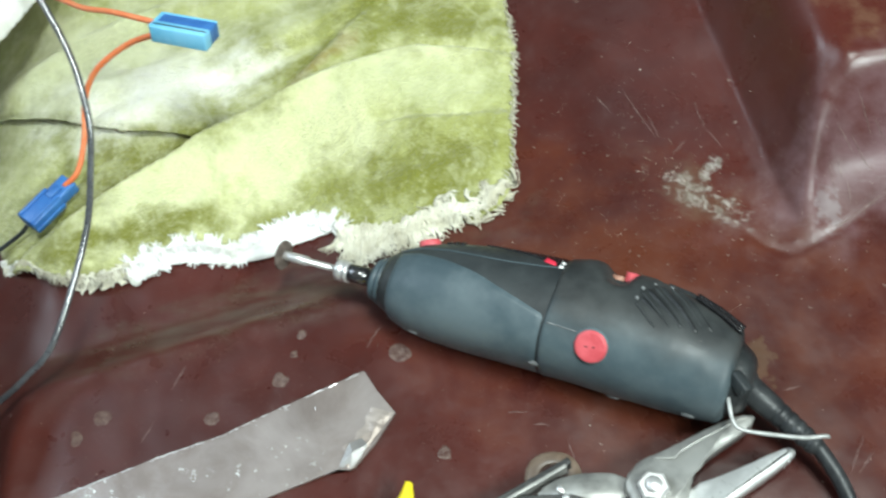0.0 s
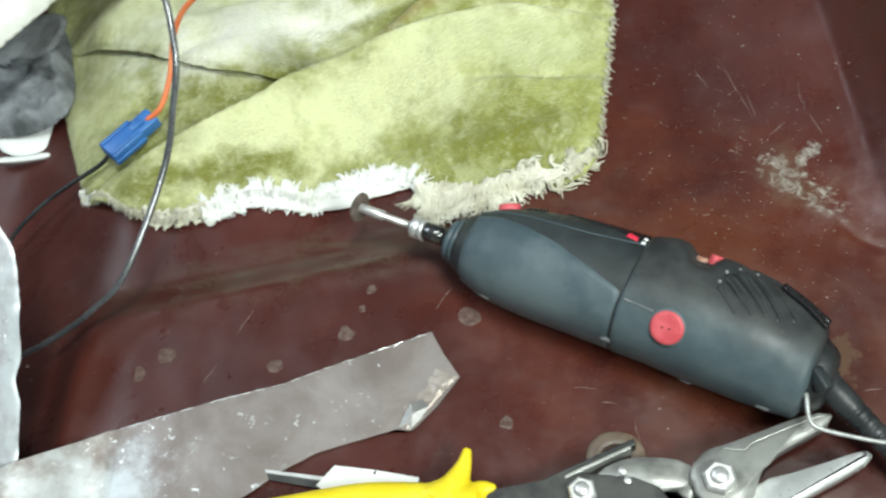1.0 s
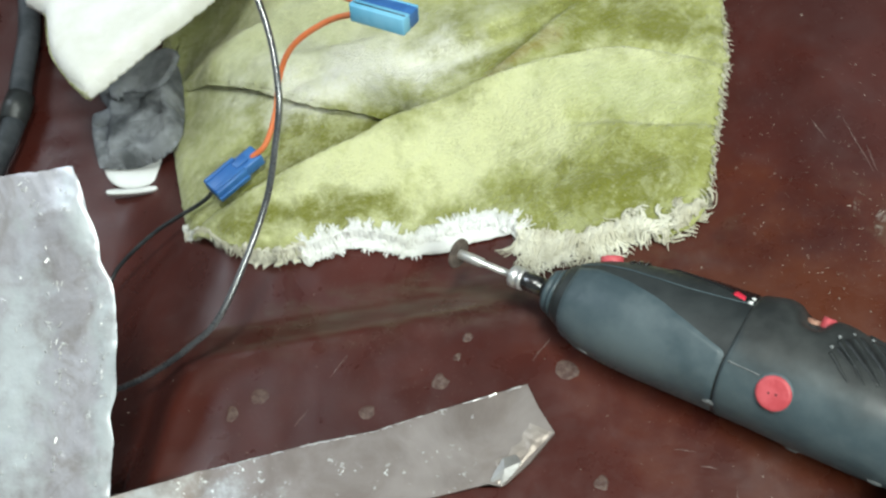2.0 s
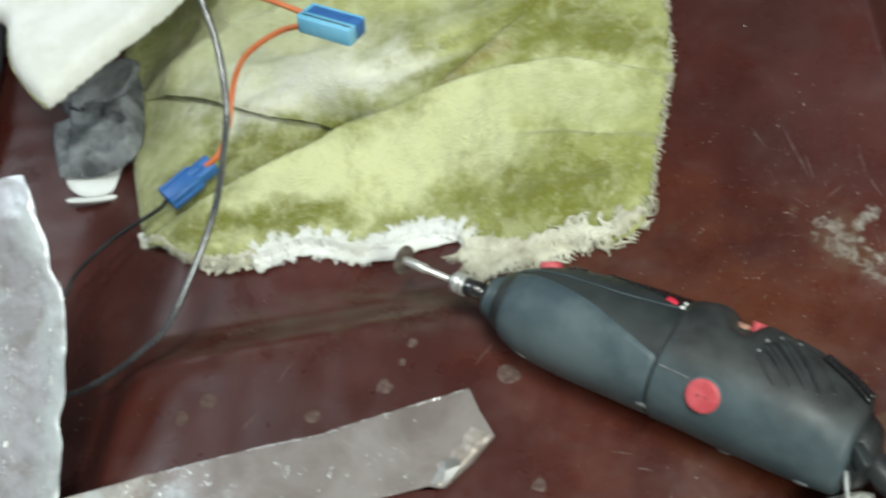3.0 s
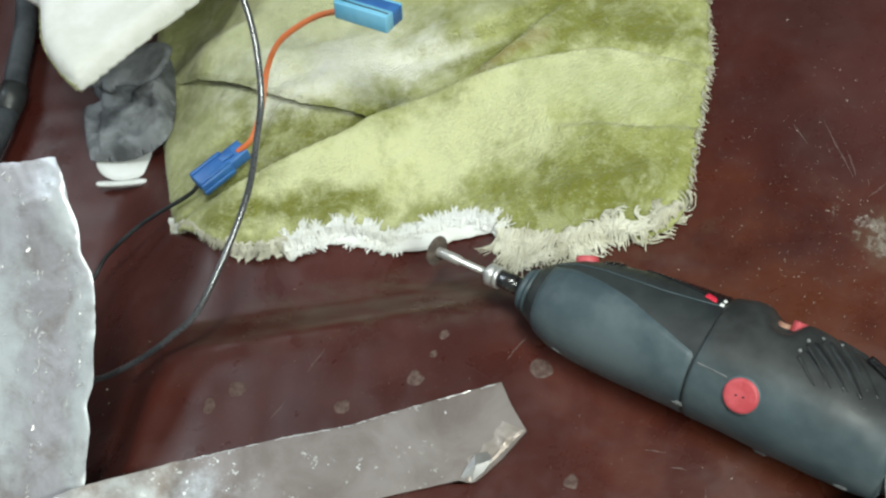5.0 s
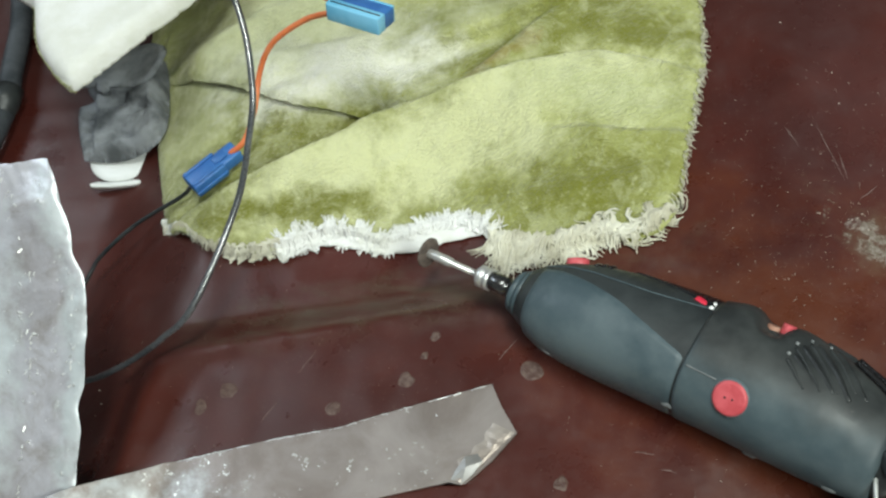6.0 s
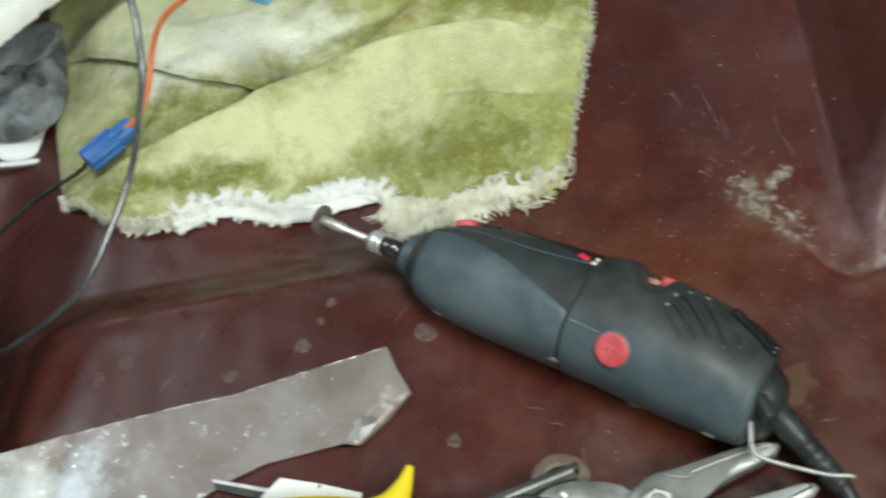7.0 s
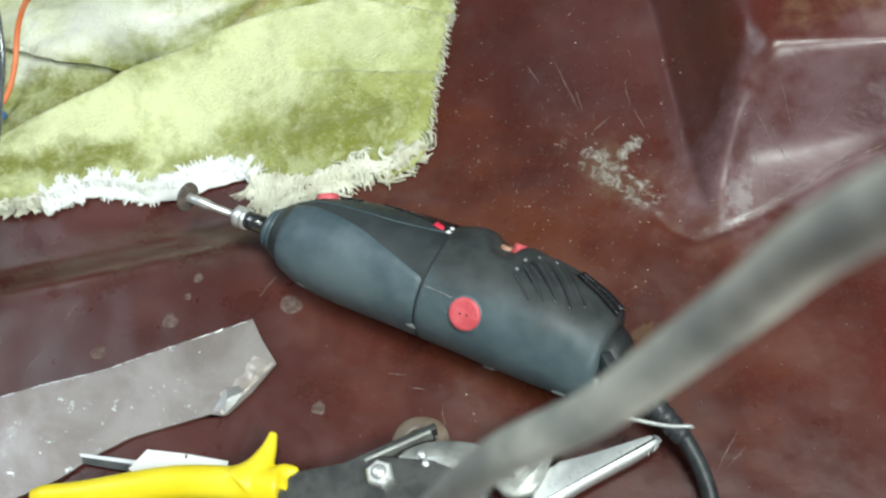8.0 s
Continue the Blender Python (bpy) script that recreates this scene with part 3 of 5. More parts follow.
def build_towel():
    thing = base_of("towel", -0.09, 0.30)
    n, k = 190, 170
    grid, verts, faces = [], [], []
    for j in range(k + 1):
        for i in range(n + 1):
            u = i / n
            v = j / k
            y0 = 0.27 + 0.25 * v
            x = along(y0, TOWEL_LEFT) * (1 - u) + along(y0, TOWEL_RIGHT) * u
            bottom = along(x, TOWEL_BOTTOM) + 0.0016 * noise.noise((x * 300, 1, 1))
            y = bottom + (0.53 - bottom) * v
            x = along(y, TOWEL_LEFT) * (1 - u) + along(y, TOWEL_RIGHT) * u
            if i in (0, n):
                x += 0.0012 * noise.noise((y * 260, 3, i))
            drop = 0.0025 * (1 - smooth(0, 0.008, min((y - bottom), (x - along(y, TOWEL_LEFT)) * 1.2, (along(y, TOWEL_RIGHT) - x) * 1.2)))
            verts.append((x, y, towel_z(x, y) - drop))
    for j in range(k):
        for i in range(n):
            a = j * (n + 1) + i
            faces.append((a, a + 1, a + n + 2, a + n + 1))
    data = bpy.data.meshes.new("cloth")
    data.from_pydata(verts, [], faces)
    data.materials.append(TOWEL)
    data.shade_smooth()
    cloth = new("cloth", data)
    cloth.parent = thing
    cloth.matrix_parent_inverse = thing.matrix_world.inverted()
    thick = cloth.modifiers.new("thickness", "SOLIDIFY")
    thick.thickness, thick.offset = 0.0022, -1
    add_upper_layer(thing)
    rng = random.Random(4)

    def threads(name, mat, count, where, length, lift, label):
        bm = bmesh.new()
        for _ in range(count):
            x, y, dx, dy = where()
            reach = length * rng.uniform(0.35, 1.25)
            bend = rng.uniform(-1, 1) * 0.9
            p = Vector((x, y, towel_z(x, y) + rng.uniform(-0.0025, 0.0008)))
            path = [p]
            a = math.atan2(dy, dx) + rng.uniform(-0.7, 0.7)
            for s in range(5):
                a += bend * 0.45 + rng.uniform(-0.25, 0.25)
                p = p + Vector((math.cos(a), math.sin(a), 0)) * reach / 5
                p.z = max(floor_z(p.x, p.y) + 0.0006, p.z - 0.0007 + lift * rng.uniform(-1, 1))
                path.append(p.copy())
            thick_at = rng.uniform(0.00022, 0.00048)
            add_tube(bm, path, lambda s: thick_at * (1 - 0.55 * s), 4, False)
        ob = part(name, bm, mat, thing, label)
        ob.matrix_parent_inverse = thing.matrix_world.inverted()
        ob["kind"] = "stuff"

    def locks(count, where, length, width, curl, label):
        """Bundles of loose thread that lie side by side."""
        bm = bmesh.new()
        for _ in range(count):
            x, y, angle = where()
            reach = length * rng.uniform(0.6, 1.2)
            turn = rng.uniform(-1, 1) * curl
            lift = rng.uniform(0.0004, 0.0020)
            for _ in range(rng.randrange(5, 9)):
                a = angle + rng.uniform(-0.16, 0.16)
                off = rng.uniform(-1, 1) * width
                p = Vector((x - math.sin(a) * off, y + math.cos(a) * off, 0))
                own = reach * rng.uniform(0.75, 1.1)
                path = []
                for k in range(7):
                    z = (towel_z(p.x, p.y) if y + (p.y - y) > along(p.x, TOWEL_BOTTOM) else floor_z(p.x, p.y) + 0.0022 * (1 - k / 7)) + lift + 0.0006 * math.sin(k * 1.3 + off * 900)
                    path.append(Vector((p.x, p.y, z)))
                    a += turn * 0.28 + rng.uniform(-0.13, 0.13)
                    p = p + Vector((math.cos(a), math.sin(a), 0)) * own / 6
                size = rng.uniform(0.00038, 0.00072)
                add_tube(bm, path, lambda s: size * (1 - 0.5 * s), 4, False)
        ob = part("fringe", bm, WHITE_CLOTH if "white" in label else THREAD, thing, label)
        ob.matrix_parent_inverse = thing.matrix_world.inverted()
        ob["kind"] = "stuff"

    def hem(x0, x1, rise, angle, spread):
        def pick():
            x = rng.uniform(x0, x1)
            return x, along(x, TOWEL_BOTTOM) + rng.uniform(rise - 0.0015, rise + 0.0015), radians(angle + rng.uniform(-spread, spread))
        return pick

    def side():
        y = rng.uniform(0.29, 0.50)
        return along(y, TOWEL_RIGHT) - rng.uniform(0, 0.002), y, 1, -0.15

    def left_hem():
        x = rng.uniform(-0.235, -0.160)
        return x, along(x, TOWEL_BOTTOM) + rng.uniform(-0.001, 0.001), 0.1, -1

    locks(120, hem(-0.160, -0.052, -0.002, 80, 30), 0.0085, 0.0011, 0.8, "white teeth of frayed thread on the hem")
    locks(120, hem(-0.160, -0.078, 0.001, 258, 34), 0.0075, 0.0011, 0.6, "short white frayed threads")
    locks(62, hem(-0.051, -0.008, 0.006, 268, 38), 0.0185, 0.0019, 1.1, "thick hanging locks of cream thread")
    locks(36, hem(-0.052, -0.002, 0.003, 285, 45), 0.0130, 0.0013, 1.6, "cream tangled thread")
    locks(64, hem(-0.008, 0.034, 0.006, 250, 60), 0.0130, 0.0016, 2.4, "cream curled threads at the corner")
    locks(26, hem(-0.190, -0.158, 0.001, 262, 35), 0.0050, 0.0010, 1.0, "short cream fringe by the corner")
    locks(12, hem(-0.234, -0.222, 0.001, 230, 30), 0.0050, 0.0010, 1.0, "small white tuft at the corner")
    threads("fringe", THREAD, 300, side, 0.0034, 0.0008, "short pale frayed side edge")
    threads("fringe", THREAD, 300, left_hem, 0.0034, 0.0005, "short frayed edge")
    # white backing that shows under the raised hem
    bm = bmesh.new()
    rows = []
    for i in range(61):
        x = -0.158 + 0.106 * i / 60
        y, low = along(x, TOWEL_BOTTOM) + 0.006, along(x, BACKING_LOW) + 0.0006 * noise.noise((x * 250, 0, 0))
        rows.append([bm.verts.new((x, y + (low - y) * j / 6, floor_z(x, y) + 0.0036 - 0.0024 * (j / 6) ** 2)) for j in range(7)])
    for a, b in zip(rows, rows[1:]):
        for j in range(6):
            bm.faces.new((a[j], b[j], b[j + 1], a[j + 1]))
    back = part("backing", bm, WHITE_CLOTH, thing, "white woven backing under the hem")
    back.matrix_parent_inverse = thing.matrix_world.inverted()
    back.modifiers.new("thickness", "SOLIDIFY").thickness = 0.0008
    tagged(thing, "worn olive-green terry towel with folds and a frayed white hem", "towel")


build_towel()


# ---- the rotary tool ----
NOSE, TAIL_WAY = Vector((-0.030, 0.231)), Vector((0.904, -0.428)).normalized()
TOOL_SIDE = Vector((-TAIL_WAY.y, TAIL_WAY.x))
TOOL_AXIS_Z = 0.0245
# distance from the nose: sideways offset, half width, half height
TOOL_SHAPE = [(0.000, 0.000, 0.0088, 0.0088), (0.006, 0.0005, 0.0108, 0.0108), (0.0075, 0.001, 0.0122, 0.0122), (0.013, 0.002, 0.0158, 0.0150),
              (0.022, 0.003, 0.0196, 0.0186), (0.035, 0.0045, 0.0224, 0.0212), (0.050, 0.006, 0.0238, 0.0226), (0.070, 0.0075, 0.0246, 0.0234),
              (0.086, 0.0085, 0.0250, 0.0236), (0.100, 0.0095, 0.0254, 0.0238), (0.120, 0.0095, 0.0254, 0.0238), (0.140, 0.0085, 0.0240, 0.0230),
              (0.155, 0.0065, 0.0212, 0.0215), (0.166, 0.0045, 0.0180, 0.0190), (0.172, 0.004, 0.0150, 0.0165)]


def tool_row(s):
    for a, b in zip(TOOL_SHAPE, TOOL_SHAPE[1:]):
        if s <= b[0] or b is TOOL_SHAPE[-1]:
            t = min(max((s - a[0]) / (b[0] - a[0]), 0), 1)
            return [p + (q - p) * t for p, q in zip(a[1:], b[1:])]


def tool_point(s, degrees, out=0.0):
    """A point on the tool's skin: 0 degrees is its switch side, 90 its top as it lies."""
    c, w, h = tool_row(s)
    q = radians(degrees)
    e = 2 / 2.2
    side = math.copysign(abs(math.cos(q)) ** e, math.cos(q)) * (w + out)
    up = math.copysign(abs(math.sin(q)) ** e, math.sin(q)) * (h + out)
    p = NOSE + TAIL_WAY * s + TOOL_SIDE * (c + side)
    return Vector((p.x, p.y, TOOL_AXIS_Z + up))


def tool_ring_mesh(stations, sides=56, relief=None):
    """Rings round the tool; relief adds height by distance and angle."""
    bm = bmesh.new()
    rings = [[bm.verts.new(tool_point(s, 360 * k / sides, o + (relief(s, 360 * k / sides) if relief else 0.0))) for k in range(sides)] for s, o in stations]
    for a, b in zip(rings, rings[1:]):
        for k in range(sides):
            bm.faces.new((a[k], a[(k + 1) % sides], b[(k + 1) % sides], b[k]))
    bm.faces.new(rings[0][::-1])
    bm.faces.new(rings[-1])
    return bm


def tool_patch(bounds, s0, s1, out, n=24, m=10, skirt=0.0015):
    """A plate that lies on the skin; bounds gives its two angles at each distance."""
    bm = bmesh.new()
    rows = []
    for i in range(n + 1):
        s = s0 + (s1 - s0) * i / n
        lo, hi = bounds((s - s0) / (s1 - s0))
        row = []
        for j in range(m + 1):
            rim = i in (0, n) or j in (0, m)
            row.append(bm.verts.new(tool_point(s, lo + (hi - lo) * j / m, -skirt if rim else out)))
        rows.append(row)
    for a, b in zip(rows, rows[1:]):
        for j in range(m):
            bm.faces.new((a[j], b[j], b[j + 1], a[j + 1]))
    return bm


def tool_knob(s, degrees, radius, high, sides=28, stretch=1.0):
    """A round button that stands on the skin."""
    p = tool_point(s, degrees)
    du = (tool_point(s + 0.002, degrees) - tool_point(s - 0.002, degrees)).normalized()
    dv = (tool_point(s, degrees + 3) - tool_point(s, degrees - 3)).normalized()
    up = du.cross(dv).normalized()
    c, w, h = tool_row(s)
    mid = NOSE + TAIL_WAY * s + TOOL_SIDE * c
    if up.dot(p - Vector((mid.x, mid.y, TOOL_AXIS_Z))) < 0:
        up = -up
    bm = bmesh.new()
    rings = []
    for r, z in ((1.0, -0.003), (1.0, high * 0.6), (0.93, high * 0.95), (0.80, high), (0.3, high * 0.96)):
        rings.append([bm.verts.new(p + up * z + r * radius * (math.cos(q) * du * stretch + math.sin(q) * dv)) for q in (2 * math.pi * k / sides for k in range(sides))])
    for a, b in zip(rings, rings[1:]):
        for k in range(sides):
            bm.faces.new((a[k], a[(k + 1) % sides], b[(k + 1) % sides], b[k]))
    bm.faces.new(rings[0][::-1])
    bm.faces.new(rings[-1])
    return bm, p, up, du, dv


def housing_relief(s, degrees):
    """The hump before the switch, the scoop that it sits in and the ridge behind it."""
    d = (degrees + 180) % 360 - 180
    hump = 0.0017 * math.exp(-((s - 0.0965) / 0.0065) ** 2 - ((d - 35) / 34) ** 2)
    scoop = 0.0042 * math.exp(-((s - 0.1095) / 0.0055) ** 4 - ((d - 38) / 27) ** 4)
    ridge = 0.0009 * math.exp(-((s - 0.124) / 0.008) ** 2 - ((d - 30) / 30) ** 2)
    return hump - scoop + ridge


def build_rotary_tool():
    thing = base_of("rotary_tool", 0.045, 0.195)
    keep = thing.matrix_world.inverted()

    def add(name, bm, mat, label="", parent=thing, soft=True):
        ob = part(name, bm, mat, parent, label, soft)
        if parent is thing:
            ob.matrix_parent_inverse = keep
        return ob

    steps = lambda a, b, n: [(a + (b - a) * i / n, 0.0) for i in range(n + 1)]
    front = add("front_shell", tool_ring_mesh([(0.0076, -0.0022)] + steps(0.0076, 0.0885, 44)), SHELL, "dusty charcoal front grip shell")
    add("grip_panel", tool_patch(lambda t: (along(0.012 + 0.0740 * t, [(0.012, 60), (0.033, 76), (0.054, 89), (0.086, 114)]), 205 + 4 * t), 0.0120, 0.0860, 0.0007, 40, 26, 0.0004), GRIP, "lighter dusty grip panel", front)
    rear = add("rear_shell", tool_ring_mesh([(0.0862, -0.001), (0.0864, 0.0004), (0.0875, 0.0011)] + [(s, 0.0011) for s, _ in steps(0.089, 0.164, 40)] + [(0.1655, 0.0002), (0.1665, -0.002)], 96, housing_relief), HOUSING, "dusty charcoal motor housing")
    add("nose_ring", tool_ring_mesh([(0.0010, -0.002), (0.0016, -0.0004), (0.0036, 0.0), (0.0039, -0.0006), (0.0047, -0.0006), (0.0050, 0.0), (0.0066, 0.0002), (0.0069, -0.0008), (0.0078, -0.0008)], 40), GRIP, "grey nose ring")
    nose = Vector((*(NOSE + TAIL_WAY * 0.0), TOOL_AXIS_Z))
    tip = Vector((-0.0735, 0.2520, 0.0195))
    way = (tip - nose).normalized()
    # neck, collet nut with flats, shank and worn disc
    add("spindle_neck", lathe([(-0.005, 0.0058), (-0.0010, 0.0058), (-0.0004, 0.0046), (0.001, 0.0046)], nose, tip), SHELL_DARK)
    add("collet_sleeve", lathe([(-0.0030, 0.0040), (0.0006, 0.0040), (0.0010, 0.0034), (0.0022, 0.0034), (0.0026, 0.0043), (0.0120, 0.0043), (0.0128, 0.0036)], nose, tip, 24), DARK_CHROME, "polished dark steel sleeve")
    add("collet_nut", lathe([(0.0116, 0.0040), (0.0120, 0.0052), (0.0136, 0.0053), (0.0139, 0.0047), (0.0149, 0.0047), (0.0152, 0.0053), (0.0178, 0.0053), (0.0188, 0.0040)], nose, tip, 10), CHROME, "knurled steel collet nut")
    far = (tip - nose).length
    add("shank", lathe([(0.015, 0.0016), (far - 0.014, 0.0016), (far - 0.0138, 0.0023), (far - 0.0015, 0.0023), (far, 0.0018), (far + 0.0016, 0.0018)], nose, tip, 18), CHROME, "bright steel mandrel")
    add("cutting_disc", lathe([(far - 0.0012, 0.0066), (far - 0.0008, 0.0071), (far + 0.0002, 0.0071), (far + 0.0005, 0.0066)], nose, tip, 36), DISC, "small worn brown cutting disc")
    # a raised lip round the lower hem of the grip
    bm = bmesh.new()
    add_tube(bm, [tool_point(0.014 + 0.150 * i / 60, 203 + 10 * math.sin(i / 60 * 3.1), 0.0003) for i in range(61)], 0.0008, 6)
    add("seam_lip", bm, GRIP, "worn dusty parting seam")
    bm = bmesh.new()
    add_tube(bm, [tool_point(0.012 + 0.075 * i / 40, 52 + 16 * math.sin(i / 40 * 2.6), 0.0001) for i in range(41)], 0.0003, 6)
    add("grip_rim", bm, GRIP, "dusty raised rim of the grip panel")
    bm = bmesh.new()
    add_tube(bm, [tool_point(0.0880 + 0.013 * i / 8, 121 + 2 * i / 8, 0.0012) for i in range(9)], 0.0003, 5)
    add("parting_line", bm, SHELL_PALE, "fine pale parting line", rear)
    # label plate
    plate = add("label_plate", tool_patch(lambda t: (14, 30 + 34 * t), 0.046, 0.0862, 0.0006), GLOSS_BLACK, "glossy black label plate")
    add("label_mark", tool_patch(lambda t: (46 + 8 * t, 56 + 4 * t), 0.0765, 0.0820, 0.0010, 8, 4, -0.0002), RED_PAINT, "plain red mark", plate)
    for s, a in ((0.0838, 50), (0.0838, 58)):
        add("label_bar", tool_patch(lambda t: (a, a + 5), s, s + 0.0018, 0.0010, 4, 3, -0.0004), PAPER, "plain pale bar", plate)
    # red controls
    bm, p, up, du, dv = tool_knob(0.1085, 133, 0.0071, 0.0024)
    cap = add("brush_cap", bm, RED, "round red brush cap", rear)
    bm = bmesh.new()
    for off in (-0.0017, 0.0013):
        bmesh.ops.create_uvsphere(bm, u_segments=8, v_segments=5, radius=0.00042, matrix=Matrix.Translation(p + up * 0.0024 + du * off + dv * off * -0.15))
    add("cap_slot", bm, SHELL_DARK, "two dark slot marks", cap)
    bm, p, up, du, dv = tool_knob(0.1085, 133, 0.0078, 0.0014)
    add("cap_rim", bm, GRIP, "", rear)
    bm, *_ = tool_knob(0.0215, 24, 0.0042, 0.0022, stretch=1.2)
    add("lock_button", bm, RED, "small red spindle-lock button", front)
    well = add("switch_well", tool_patch(lambda t: (16, 54 - 20 * (2 * t - 1) ** 2), 0.1035, 0.1165, -0.0026, 16, 8, 0.0052), SHELL_DARK, "dark recess of the switch", rear)
    add("slide_switch", tool_patch(lambda t: (22, 42 - 10 * (2 * t - 1) ** 2), 0.1105, 0.1165, 0.0014, 12, 6, 0.0040), RED, "red slide switch", well)
    add("switch_ramp", tool_patch(lambda t: (26, 44 - 8 * (2 * t - 1) ** 2), 0.1050, 0.1112, -0.0012, 8, 6, 0.0040), DUSTY_RED, "dust-covered sloping red ramp", well)
    # cooling fins: raised ribs with black slots between
    for s0, a0, s1, a1, wide in ((0.1215, 74, 0.1345, 92, 0.0015), (0.1222, 60, 0.1415, 90, 0.0019), (0.1262, 46, 0.1478, 88, 0.0021), (0.1330, 36, 0.1530, 78, 0.0017)):
        bm = bmesh.new()
        add_tube(bm, [tool_point(s0 + (s1 - s0) * i / 16, a0 + (a1 - a0) * i / 16, 0.0003) for i in range(17)], lambda t: wide * (1 - 0.45 * t) * min(1, 0.4 + 5 * t), 8)
        add("vent_slot", bm, SHELL_DARK, "deep black cooling slot", rear)
        bm = bmesh.new()
        add_tube(bm, [tool_point(s0 - 0.0006 + (s1 - s0) * 0.8 * i / 16, a0 + 9 + (a1 - a0) * 0.8 * i / 16, 0.0010) for i in range(17)], lambda t: 0.0010 * (1 - 0.6 * t), 8)
        add("vent_rib", bm, HOUSING, "", rear)
        # pale bead: dust on the rib end and its caught light in one colour
        bm = bmesh.new()
        bmesh.ops.create_icosphere(bm, subdivisions=2, radius=0.0008, matrix=Matrix.Translation(tool_point(s0 - 0.0012, a0 + 4, 0.0014)))
        add("rib_end", bm, SHELL_PALE, "pale dusty, light-catching end of a rib", rear)
    spine = add("vent_spine", tool_patch(lambda t: (-14 + 14 * t, 30 + 20 * t), 0.128, 0.1665, 0.0024, 26, 8), SHELL_DARK, "ribbed black spine", rear)
    for k in range(3):
        bm = bmesh.new()
        add_tube(bm, [tool_point(0.143 + 0.022 * i / 12, 16 + 14 * k + i, 0.0028) for i in range(13)], 0.0010, 6)
        add("spine_rib", bm, GLOSS_BLACK, "", spine)
    for s in (0.0315, 0.0345, 0.0375):
        bm = bmesh.new()
        add_tube(bm, [tool_point(s, a, 0.0002) for a in (26, 32, 38, 44)], 0.0008, 6)
        add("front_slot", bm, GLOSS_BLACK, "", front)
        bm = bmesh.new()
        add_tube(bm, [tool_point(s + 0.004, a, 0.0002) for a in (196, 200, 204)], 0.0007, 6)
        add("front_slot", bm, GLOSS_BLACK, "", front)
    for s, a in ((0.082, 176), (0.024, 190), (0.150, 188), (0.117, 203)):
        add("scuff", tool_patch(lambda t: (a - 3 * math.sin(3.1 * t) - 1, a + 4 * math.sin(3.1 * t) + 1), s, s + 0.006, 0.0019 if s > 0.09 else 0.0011, 6, 4, -0.0012 if s > 0.09 else -0.0004), SHELL_PALE, "pale dusty scuff", front if s < 0.088 else rear)
    # tail cap, strain relief and cord
    tail = add("tail_cap", tool_ring_mesh([(0.1655, -0.0035), (0.1665, -0.002), (0.1715, -0.0022), (0.1735, -0.004), (0.1745, -0.007)], 40), SHELL_DARK, "black tail cap")
    add("tail_clip", block(0.010, 0.005, 0.006, Matrix.Translation(tool_point(0.170, 118, -0.0005)) @ pose(0, 0, 0, -28, 0, -66), 0.001), SHELL, "grey latch on the tail", tail)
    c0 = Vector((0.1275, 0.1605, 0.0235))
    c1 = Vector((0.1530, 0.1330, 0.0150))
    span = (c1 - c0).length
    ribs = [(-0.004, 0.0070), (0.0, 0.0070), (0.0008, 0.0060), (span * 0.30, 0.0056)]
    for k in range(6):
        s = span * 0.32 + k * span * 0.66 / 6
        r = 0.0055 - 0.0013 * k / 6
        ribs += [(s, r), (s + 0.0026, r - 0.0001), (s + 0.0030, r - 0.0006), (s + 0.0040, r - 0.0006)]
    add("strain_relief", lathe(ribs, c0, c1, 20), CORD, "ribbed black strain relief")
    add("power_cord", tube([c1 - (c1 - c0) * 0.15, c1, (0.1600, 0.1190, 0.0095), (0.1635, 0.100, 0.0042), (0.163, 0.06, 0.0036), (0.150, 0.0, 0.0036), (0.10, -0.10, 0.0036), (-0.05, -0.25, 0.0036)], 0.0034, 14, 12), CORD, "matt black rubber mains cord")
    # hanging bail
    bail = [(0.1175, 0.1580, 0.0330), (0.1172, 0.1490, 0.0335), (0.1178, 0.1415, 0.0320), (0.1215, 0.1385, 0.0305), (0.132, 0.1360, 0.0295), (0.1450, 0.1335, 0.0290), (0.1530, 0.1335, 0.0288), (0.1548, 0.1338, 0.0270)]
    add("hanging_bail", tube(bail, 0.0009, 10, 8), BAIL, "bent dull wire hanging loop")
    tagged(thing, "dusty black rotary tool with red buttons lying on the maroon panel", "rotary tool")


build_rotary_tool()


